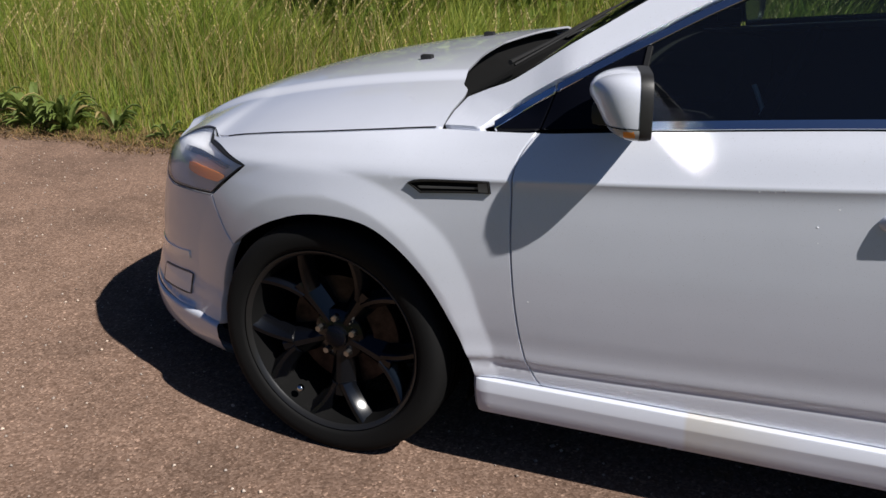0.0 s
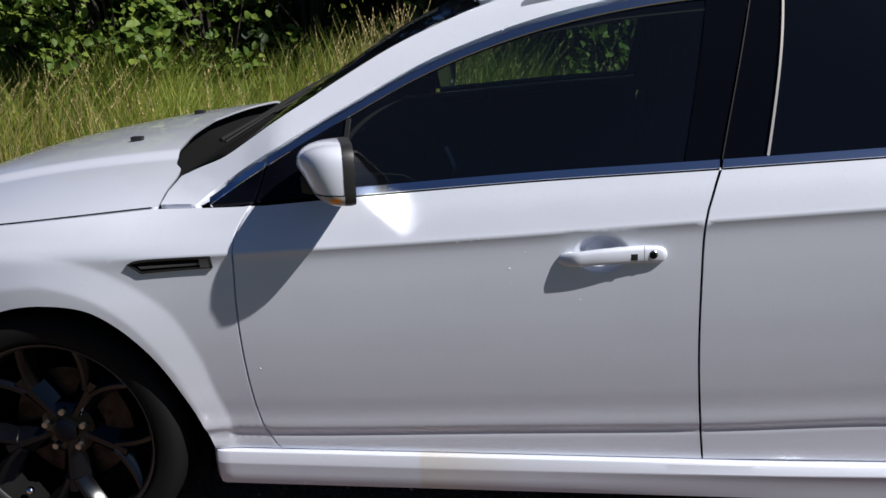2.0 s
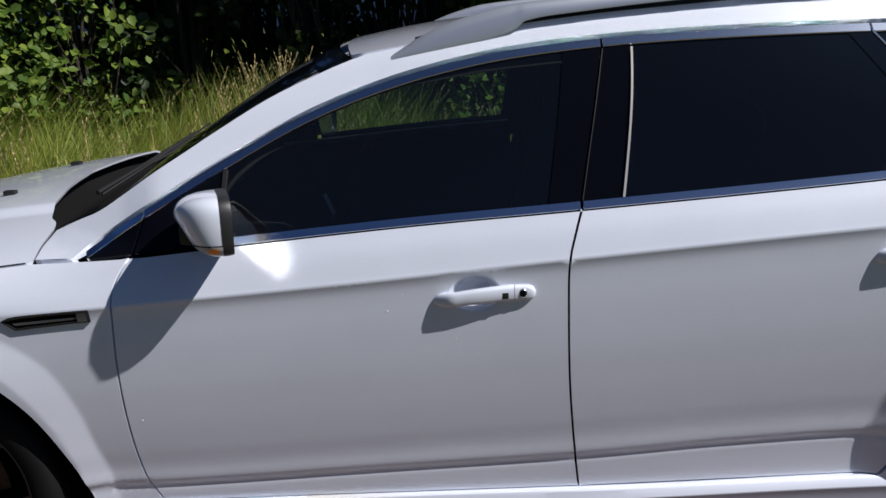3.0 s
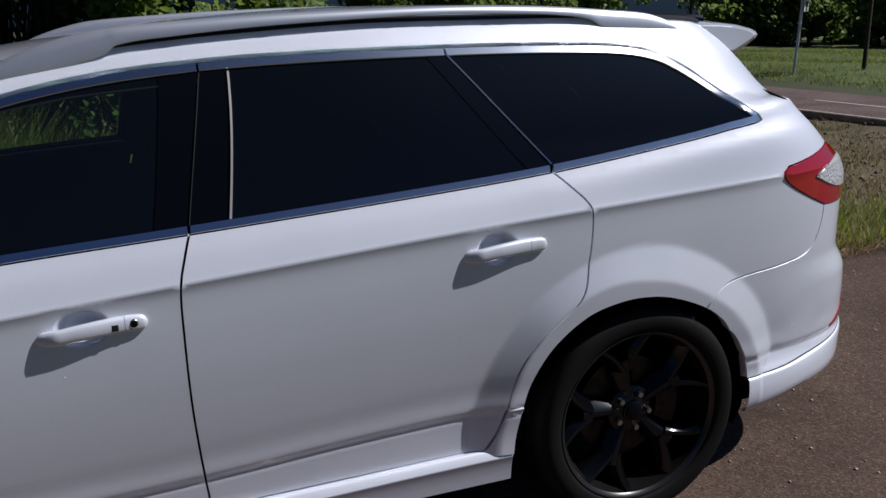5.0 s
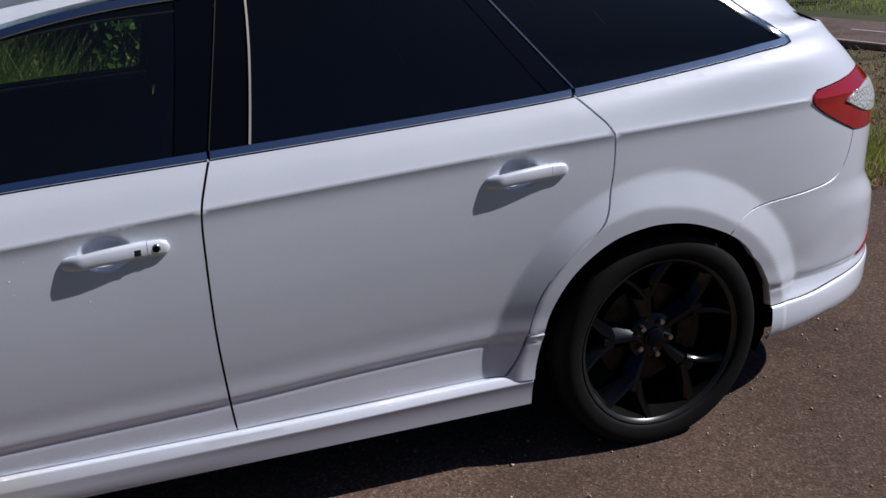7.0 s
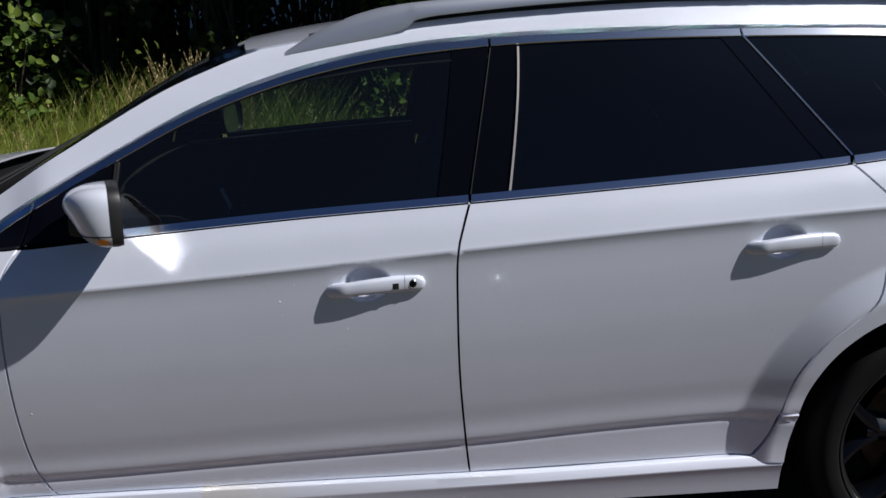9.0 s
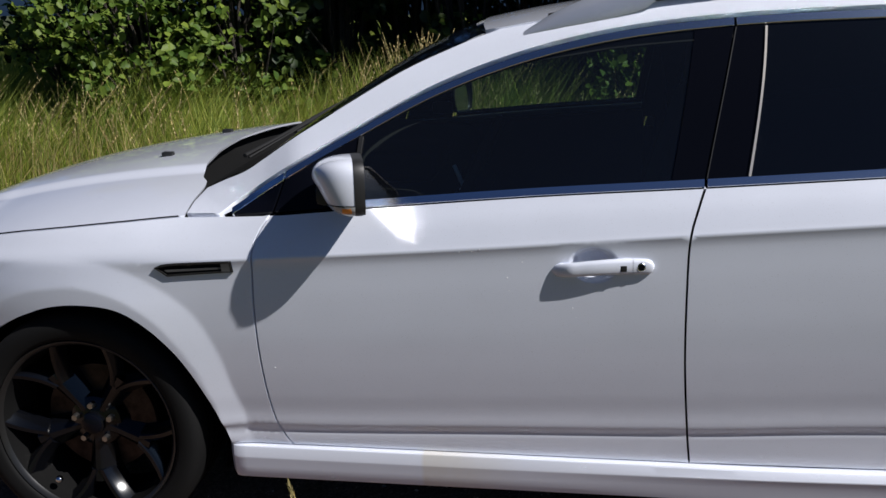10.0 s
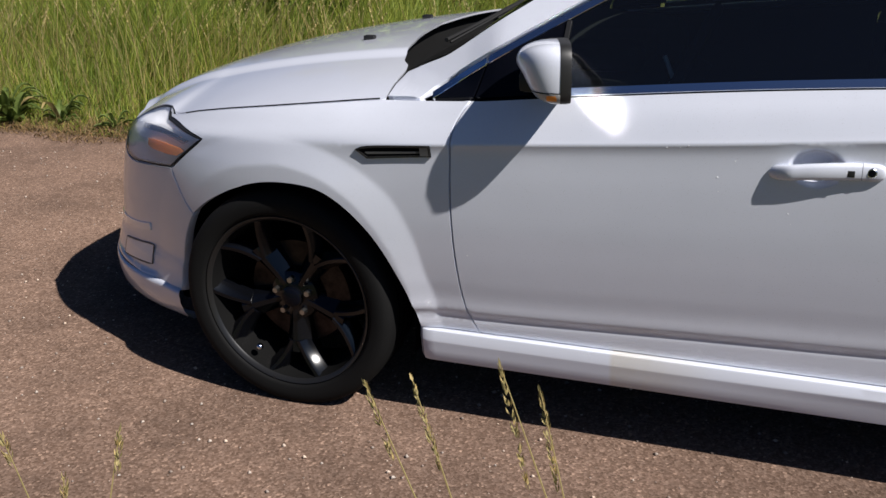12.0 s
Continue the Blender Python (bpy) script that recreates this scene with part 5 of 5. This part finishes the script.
# ---------------------------------------------------------------- plants
def fast_mesh(name, verts, sizes, loops, material, parent=None, label=""):
    me = bpy.data.meshes.new(name)
    me.vertices.add(len(verts))
    me.vertices.foreach_set("co", np.asarray(verts, np.float32).ravel())
    me.loops.add(len(loops))
    me.loops.foreach_set("vertex_index", np.asarray(loops, np.int32))
    me.polygons.add(len(sizes))
    me.polygons.foreach_set("loop_start", np.concatenate([[0], np.cumsum(sizes)[:-1]]).astype(np.int32))
    me.polygons.foreach_set("use_smooth", np.ones(len(sizes), bool))
    me.materials.append(material)
    me.update(calc_edges=True)
    me.validate()
    ob = new(name, me)
    if parent:
        ob.parent = parent
    if label:
        ob["label"] = label
    return ob


def blades(name, x, y, height, width, lean, material, label, z=None, parent=None, wind=(.15, .05)):
    """Bent grass blades, five vertices each."""
    n = len(x)
    z = z_ground(x, y) if z is None else z
    a, b = rng.uniform(0, 2 * np.pi, n), rng.uniform(0, 2 * np.pi, n)
    s = np.stack([np.cos(a), np.sin(a), np.zeros(n)], 1) * (width / 2)[:, None]
    d = np.stack([np.cos(b) * lean + wind[0], np.sin(b) * lean + wind[1], np.zeros(n)], 1) * height[:, None]
    up = np.stack([np.zeros(n), np.zeros(n), height], 1)
    p = np.stack([x, y, z - .01], 1)
    v = np.stack([p - s, p + s, p + up * .55 + d * .25 + s * .8, p + up * .55 + d * .25 - s * .8, p + up * .94 + d], 1).reshape(-1, 3)
    base = (np.arange(n) * 5)[:, None]
    loops = (base + np.array([0, 1, 2, 3, 3, 2, 4])).ravel()
    ob = fast_mesh(name, v, np.tile([4, 3], n), loops, material, parent)
    return tagged(ob, label, "grass", "", "stuff") if parent is None else ob


def scatter(n, x0, x1, y0, y1, keep=None):
    x, y = rng.uniform(x0, x1, n), rng.uniform(y0, y1, n)
    if keep is not None:
        k = keep(x, y)
        x, y = x[k], y[k]
    return x, y


def patchy(x, y, s=1.0):
    return .5 + .25 * np.sin(x * 1.7 * s + 2 * np.sin(y * 1.1 * s)) + .25 * np.sin(y * 2.3 * s + 1.5 * np.sin(x * .9 * s))


def past(x, y):
    return y - verge(x)


# tall meadow grass behind the lane
x, y = scatter(150000, -8, 4.5, 1.2, 6.5, lambda x, y: (past(x, y) > .02) & (rng.uniform(0, 1, len(x)) < 1.1 - .12 * past(x, y)))
p = past(x, y)
h = (.06 + .64 * smooth(p / 1.7)) * (.45 + .85 * rng.uniform(0, 1, len(x))) * (.65 + .7 * patchy(x, y, 1.6)) * (1 - .45 * smooth((x - .9) / .6) * smooth((y - 2.9) / .6))
blades("meadow_grass", x, y, h, rng.uniform(.004, .009, len(x)), .35, GRASS, "tall green meadow grass along the lane")
x, y = scatter(60000, -22, -5, 2.0, 22, lambda x, y: past(x, y) > .1)
h = (.30 + .35 * smooth(past(x, y) / 2)) * (.6 + .7 * rng.uniform(0, 1, len(x)))
blades("meadow_grass", x, y, h, rng.uniform(.010, .022, len(x)), .35, GRASS, "tall green meadow grass beyond the lane")
x, y = scatter(60000, -22, 3, 5.5, 24, lambda x, y: past(x, y) > .1)
h = (.55 + .2 * rng.uniform(0, 1, len(x)))
blades("meadow_grass", x, y, h, rng.uniform(.012, .025, len(x)), .35, GRASS, "tall green meadow grass in the field")
# dry stalks between
x, y = scatter(60000, -8, 4.5, 1.2, 6.0, lambda x, y: (past(x, y) > .0) & (rng.uniform(0, 1, len(x)) < .22 + .9 * patchy(x, y, 1.7) * np.exp(-past(x, y) / 1.5)))
h = (.08 + .50 * smooth(past(x, y) / 1.5)) * (.6 + .7 * rng.uniform(0, 1, len(x)))
blades("dry_grass", x, y, h, rng.uniform(.003, .007, len(x)), .5, GRASS_DRY, "dry brown grass at the lane's edge")
x, y = scatter(80000, -9, 6, 1.0, 2.6, lambda x, y: (past(x, y) > -.12 - .10 * patchy(x, y, 3)) & (past(x, y) < .34))
blades("dry_litter", x, y, rng.uniform(.01, .065, len(x)), rng.uniform(.003, .008, len(x)), 2.6, DRY_BROWN, "dry grass litter on the asphalt's edge", z=np.full(len(x), .004))


# flowering stalks
def stalks(name, x, y, height, label, lean=.25):
    n = len(x)
    z = z_ground(x, y)
    b = rng.uniform(0, 2 * np.pi, n)
    dx, dy = (np.cos(b) * lean + .12) * height, (np.sin(b) * lean) * height
    V, L, S, o = [], [], [], 0
    for i in range(n):
        p0 = np.array([x[i], y[i], z[i]])
        pts = [p0, p0 + (dx[i] * .15, dy[i] * .15, height[i] * .5), p0 + (dx[i] * .45, dy[i] * .45, height[i] * .8), p0 + (dx[i], dy[i], height[i])]
        w = [.0016, .0014, .0012, .0006]
        for q, ww in zip(pts, w):
            V += [q + (ww, 0, 0), q + (-.5 * ww, .87 * ww, 0), q + (-.5 * ww, -.87 * ww, 0)]
        for k in range(3):
            for j in range(3):
                L += [o + k * 3 + j, o + k * 3 + (j + 1) % 3, o + k * 3 + 3 + (j + 1) % 3, o + k * 3 + 3 + j]
                S.append(4)
        o += 12
        d = (pts[3] - pts[2])
        for k in range(16):
            c = pts[2] + d * (.25 + .8 * k / 16)
            a = rng.uniform(0, 2 * np.pi)
            r = .012 * (1 - .6 * k / 16)
            e = c + (r * math.cos(a), r * math.sin(a), .014)
            V += [c + (0, 0, -.003), c + (.003 * math.sin(a), -.003 * math.cos(a), .006), e, c + (-.003 * math.sin(a), .003 * math.cos(a), .006)]
            L += [o, o + 1, o + 2, o + 3]
            S.append(4)
            o += 4
    return tagged(fast_mesh(name, np.array(V), np.array(S), np.array(L), HAY), label, "grass", "", "stuff")


x, y = scatter(1500, -6, 3.5, 1.9, 4.4, lambda x, y: rng.uniform(0, 1, len(x)) < patchy(x + 1, y, 1.3))
stalks("seed_stalks", x, y, rng.uniform(.55, .95, len(x)), "pale flowering grass stalks in the meadow")
x, y = rng.normal(.25, .22, 220), rng.normal(3.0, .2, 220)
stalks("seed_stalks", x, y, rng.uniform(.75, 1.2, 220), "tall pale flowering grass clump before the thicket")

# rough grass patch behind the tail
x, y = scatter(52000, 4.2, 10.2, .9, 9, lambda x, y: (past(x, y) > .0) & (rng.uniform(0, 1, len(x)) < .16 + .8 * np.exp(-(past(x, y) / .9) ** 2)))
blades("rough_grass", x, y, (.05 + .15 * np.exp(-np.abs(past(x, y) - .4) / .8)) * rng.uniform(.5, 1.4, len(x)), rng.uniform(.004, .008, len(x)), .5, GRASS, "short rough grass beside the asphalt")
x, y = scatter(60000, 4.2, 10.2, .9, 9, lambda x, y: (past(x, y) > .0) & (rng.uniform(0, 1, len(x)) < 1.15 - .24 * (x - 4.2) * (.5 + .6 * patchy(x, y, 2))))
blades("rough_grass", x, y, rng.uniform(.03, .14, len(x)), rng.uniform(.003, .006, len(x)), .8, DRY_BROWN, "dry short grass before the kerb")
x, y = scatter(70000, 12.4, 26, 3, 24)
k = (x - 12.2) > -.1 * y + .2
x, y = x[k], y[k]
blades("field_grass", x, y, rng.uniform(.04, .10, len(x)), rng.uniform(.008, .016, len(x)), .7, FIELD, "tall field grass beyond the road")
# sparse verge on the camera's side
x, y = scatter(5000, -6, 6, -3.6, -1.80)
k = np.hypot(x - 1.35, y + 2.95) > .55
x, y = x[k], y[k]
blades("verge_grass", x, y, rng.uniform(.04, .16, len(x)), rng.uniform(.003, .006, len(x)), .6, GRASS_DRY, "sparse dry grass on the near verge")


# leafy plants
def leaf_cloud(name, centres, spread, count, size, material, parent, label="", facing=(.5, -.35, .8), flat=.7):
    """Many folded leaves round the given centres."""
    c = np.asarray(centres, float)
    n = count
    pick = rng.integers(0, len(c), n)
    g = rng.normal(0, 1, (n, 3))
    g /= np.linalg.norm(g, axis=1)[:, None]
    p = c[pick] + g * (np.abs(rng.uniform(.25, 1, n)) ** .6)[:, None] * np.asarray(spread)[None, :]
    nrm = rng.normal(0, flat, (n, 3)) + np.array(facing)
    nrm /= np.linalg.norm(nrm, axis=1)[:, None]
    t = np.cross(nrm, rng.normal(0, 1, (n, 3)))
    t /= np.linalg.norm(t, axis=1)[:, None] + 1e-9
    b = np.cross(nrm, t)
    s = size * rng.uniform(.55, 1.25, n)[:, None]
    shape = [(-.5, 0, 0), (-.22, .36, .10), (.18, .34, .08), (.55, 0, -.10), (.18, -.34, .08), (-.22, -.36, .10)]
    v = np.stack([p + s * (t * u + b * w + nrm * h) for u, w, h in shape], 1).reshape(-1, 3)
    base = (np.arange(n) * 6)[:, None]
    loops = (base + np.array([0, 1, 2, 3, 0, 3, 4, 5])).ravel()
    return fast_mesh(name, v, np.tile([4, 4], n), loops, material, parent, label)


def branches(name, root, ends, r0, material, parent):
    bm_all = bmesh.new()
    root = Vector(root)
    for e in ends:
        e = Vector(e)
        mid = root.lerp(e, .45) + Vector((rng.normal(0, .08), rng.normal(0, .08), .12 * (e - root).length))
        t = tube([root, root.lerp(mid, .5), mid, mid.lerp(e, .5), e], [r0, r0 * .8, r0 * .6, r0 * .4, r0 * .2], 6)
        me = bpy.data.meshes.new("tmp")
        t.to_mesh(me)
        t.free()
        bm_all.from_mesh(me)
        bpy.data.meshes.remove(me)
    return part(name, bm_all, material, parent)


def bush(at, radius, height, leaves, size, material, label, clumps=40, name="bush"):
    zb = float(z_ground(np.float64(at[0]), np.float64(at[1])))
    b = thing(name, label, "bush" if name == "bush" else "tree", (0, 0, 0))
    ends = []
    for _ in range(clumps):
        a, u = rng.uniform(0, 2 * np.pi), rng.uniform(.08, 1)
        r = radius * math.sqrt(rng.uniform(.15, 1)) * (1 - .45 * u**2.5)
        ends.append((at[0] + r * math.cos(a), at[1] + r * math.sin(a), zb + .12 + height * u))
    branches("stem", (at[0], at[1], zb - .02), ends, .022, BARK, b)
    leaf_cloud("foliage", ends, (.26, .26, .22), leaves, size, material, b)
    return b


def tree(at, trunk_h, crown_r, crown_h, leaves, size, material, label, trunk_r=.12, clumps=36):
    zb = float(z_ground(np.float64(at[0]), np.float64(at[1])))
    t = thing("tree", label, "tree")
    top = Vector((at[0] + .1, at[1], zb + trunk_h + crown_h * .55))
    part("trunk", tube([(at[0], at[1], zb - .05), (at[0] + .03, at[1], zb + trunk_h * .5), (at[0] + .02, at[1] + .03, zb + trunk_h), top], [trunk_r * 1.3, trunk_r, trunk_r * .85, trunk_r * .3], 10), BARK, t)
    ends = []
    for _ in range(clumps):
        a, u = rng.uniform(0, 2 * np.pi), rng.uniform(0, 1)
        r = crown_r * math.sqrt(rng.uniform(.1, 1)) * math.sin(math.pi * (.15 + .8 * u)) ** .7
        ends.append((at[0] + r * math.cos(a), at[1] + r * math.sin(a), zb + trunk_h + crown_h * u))
    branches("limb", (at[0] + .02, at[1] + .03, zb + trunk_h * .95), ends, trunk_r * .5, BARK, t)
    k = crown_r * .32
    leaf_cloud("crown", ends, (k, k, k * .8), leaves, size, material, t)
    return t


# hazel bushes in the sun before the thicket
for bx, by, br, bh, n in ((-3.2, 4.9, .7, 1.7, 1500), (-2.35, 4.5, .85, 2.1, 2800), (-1.6, 4.75, .7, 2.2, 1700), (.2, 5.3, .5, 2.0, 240), (1.95, 4.5, .6, 1.5, 2200), (2.9, 4.7, .6, 1.5, 1500)):
    bush((bx, by), br, bh, n, .078, LEAF, "sunlit hazel bush with broad green leaves")
# thicket behind, most of its shade put into the leaf colour
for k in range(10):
    bush((-3.2 + .55 * k + rng.normal(0, .1), 6.1 + rng.normal(0, .35) + .10 * (k % 3)), 1.0, 3.6 + rng.uniform(0, .8), 3000, .11, LEAF_SHADED, "dense hedge thicket, its leaves coloured dark for shade", 46)
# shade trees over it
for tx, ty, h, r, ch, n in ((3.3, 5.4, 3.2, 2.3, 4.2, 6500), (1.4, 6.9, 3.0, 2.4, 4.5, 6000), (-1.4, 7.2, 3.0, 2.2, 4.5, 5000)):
    tree((tx, ty), h, r, ch, n, .16, LEAF_SHADED, "tall leafy tree shading the thicket", .085)
# young trees and far trees
for tx, ty, h, r, ch, n in ((14.5, 15.0, 2.1, 1.5, 2.8, 2600), (15.1, 10.4, 2.6, 1.5, 2.8, 2600), (12.6, 19.5, 2.0, 2.4, 3.5, 3000)):
    tree((tx, ty), h, r, ch, n, .14, LEAF_MID, "young tree standing in the field", .034)
for k in range(24):
    b = 6 + 2.5 * k + rng.uniform(-1, 1)
    if 33 < b < 38.5:
        continue
    low = b < 14.5                                       # only scrub stands here, with the sky above it
    d = 52 + rng.uniform(-7, 9)
    at = (1.4 + d * math.sin(radians(b)), -3 + d * math.cos(radians(b)))
    tree(at, .2 if low else 1.4, 2.6 + rng.uniform(0, .9), 1.3 + rng.uniform(0, .5) if low else 4.0 + rng.uniform(0, 2.8), 2600, .34, LEAF_MID, "distant leafy tree at the field's edge", .16, 30)

# a dense row of trees at the field's end
for k in range(17):
    b = radians(38.5 + 1.5 * k + rng.uniform(-.4, .4))
    d = 41 + rng.uniform(-2, 3)
    tree((1.4 + d * math.sin(b), -3 + d * math.cos(b)), .35, 1.7 + rng.uniform(0, .5), 2.0 + .17 * min(k, 14) + rng.uniform(0, .7), 2400, .26, LEAF_MID, "leafy tree in a dense row behind the field", .10, 34)

# road sign beyond the cycle road
post = thing("road_sign", "round red and blue sign above a white plate on post", "sign", (13.4, 10.34, .05))
FACE = Matrix.Rotation(radians(38), 4, "Z")
SIGN_RED, SIGN_BLUE, SIGN_WHITE = (Mat(n, c, .45).m for n, c in (("sign_red", (.42, .02, .02)), ("sign_blue", (.02, .07, .30)), ("sign_white", (.62, .62, .60))))


def sign_part(name, bm, material, z, front, label=""):
    bmesh.ops.transform(bm, matrix=Matrix.Translation((.10, -.02, z)) @ FACE @ Matrix.Translation((0, front, 0)), verts=bm.verts)
    return part(name, bm, material, post, label)


part("pole", tube([(0, 0, -.1), (.05, -.01, .8), (.10, -.02, 1.95)], .026, 10), RAIL_ALU, post)
sign_part("sign_disc", lathe([(0.001, -.006), (.205, -.006), (.215, 0), (.205, .006), (.001, .006)], 40), SIGN_RED, 1.66, -.04, "red-rimmed disc")
sign_part("disc_field", lathe([(0.001, -.003), (.165, -.003), (.165, .003)], 40), SIGN_BLUE, 1.66, -.048, "blue field")
for k in (45, -45):
    bm = box((-.16, -.002, -.02), (.16, .002, .02), 0)
    bmesh.ops.rotate(bm, matrix=Matrix.Rotation(radians(k), 3, "Y"), verts=bm.verts)
    sign_part("cross_bar", bm, SIGN_RED, 1.66, -.0535 - .0015 * (k > 0))
sign_part("sign_plate", box((-.20, -.008, -.14), (.20, .008, .14), .004), SIGN_WHITE, 1.29, -.04, "white plate")
sign_part("plate_mark", box((-.13, -.002, -.045), (.13, .002, .045), .0), BLACK_TRIM, 1.28, -.051, "dark vehicle mark")


# broad-leaved weed at the lane's edge
def weed(x, y, r, n):
    w = thing("weed", "broad-leaved dock weed at the asphalt's edge", "weed")
    z = float(z_ground(np.float64(x), np.float64(y)))
    for i in range(n):
        a = rng.uniform(0, 2 * np.pi)
        l, wd, lift = r * rng.uniform(.5, 1.1), r * rng.uniform(.07, .14), rng.uniform(.3, 1.5)
        rows = []
        for k in range(7):
            u = k / 6
            c = Vector((x + math.cos(a) * l * u, y + math.sin(a) * l * u, z + .01 + lift * l * .7 * math.sin(u * 2.2)))
            s = Vector((-math.sin(a), math.cos(a), 0)) * wd * math.sin(math.pi * min(.97, .08 + .92 * u)) ** .8
            rows.append([c - s + Vector((0, 0, .012)), c, c + s + Vector((0, 0, .012))])
        part("leaf", loft(rows), WEED if rng.uniform() < .96 else GRASS_DRY, w)
    return w


for wx, dy, r, n in ((-3.75, .14, .24, 40), (-4.1, .18, .26, 36), (-3.4, .20, .20, 30), (-4.6, .14, .22, 28), (-3.95, .30, .24, 30), (-2.9, .2, .13, 12)):
    weed(wx, float(verge(wx)) + dy, r, n)


# flowering grass stalks close to the camera
def near_stalk(tip, foot, bend, head, label):
    s = thing("grass_stalk", label, "grass", (0, 0, 0), "stalks beside the lane")
    tip, foot = Vector(tip), Vector(foot)
    side_v = Vector(bend)
    pts = [foot.lerp(tip, u) + side_v * (math.sin(math.pi * u) * .5) for u in np.linspace(0, 1, 12)]
    part("stem", tube(pts, [.0013] * 9 + [.001, .0008, .0005], 5), HAY, s)
    bm = bmesh.new()
    ax = (pts[-1] - pts[-4])
    for k in range(int(70 * head / .12)):
        u = rng.uniform(0, 1)
        c = tip - (tip - foot).normalized() * head * (1 - u)
        a = rng.uniform(0, 2 * math.pi)
        r = .0042 * math.sin(math.pi * (.12 + .8 * u)) + .0008
        o = Vector((math.cos(a), math.sin(a), 0)) * r
        d = (tip - foot).normalized()
        q = d.cross(o).normalized() * .0013
        vs = [bm.verts.new(v) for v in (c + o * .2, c + o * .7 + q + d * .004, c + o + d * .010, c + o * .7 - q + d * .004)]
        bm.faces.new(vs)
    part("seed_head", bm, HAY, s, "pale seed head")
    return s


for tip, foot, bend, head in (((.933, -2.296, .971), (1.16, -2.19, -.012), (.03, .0, .05), .10), ((.976, -2.276, .967), (1.19, -2.20, -.012), (.0, .0, .04), .11),
                              ((1.056, -2.246, .982), (1.24, -2.19, -.012), (.06, .0, .06), .15), ((1.094, -2.236, .955), (1.25, -2.21, -.012), (.02, .0, .03), .12),
                              ((.678, -2.497, .984), (.75, -2.42, -.012), (.02, .02, .0), .04), ((.744, -2.428, .958), (.62, -2.55, -.012), (-.05, .0, .05), .05), ((.70, -2.46, .92), (.60, -2.50, -.012), (-.04, .0, .03), .04)):
    near_stalk(tip, foot, bend, head, "pale flowering grass stalk on the near verge")


# loose grit on the asphalt
def grit(n, seed, area, r0, r1, name, label, material):
    g = np.random.default_rng(seed)
    V, L, S, o = [], [], [], 0
    x, y = g.uniform(area[0], area[1], n), g.uniform(area[2], area[3], n)
    lie = np.where(y < verge(x), 0, z_ground(x, y) + .006)
    for i in range(n):
        r = r0 + r1 * g.uniform(0, 1) ** 4
        c = np.array([x[i], y[i], lie[i] + r * .45])
        pts = np.array([(1, 0, 0), (0, 1, 0), (-1, 0, 0), (0, -1, 0), (0, 0, .8), (0, 0, -.6)]) * g.uniform(.6, 1.3, (6, 1)) * r + c
        V.append(pts)
        for f in ((0, 1, 4), (1, 2, 4), (2, 3, 4), (3, 0, 4), (1, 0, 5), (2, 1, 5), (3, 2, 5), (0, 3, 5)):
            L += [o + k for k in f]
            S.append(3)
        o += 6
    return tagged(fast_mesh(name, np.concatenate(V), np.array(S), np.array(L), material), label, "gravel", "", "stuff")


grit(5200, 5, (-5, 6.5, -1.7, 1.5), .0025, .006, "grit", "pale loose grit lying on the asphalt", GRIT)
grit(3200, 8, (6.2, 10.2, 2.0, 7.5), .005, .022, "rubble", "brown stones and rubble before the kerb", STONE)
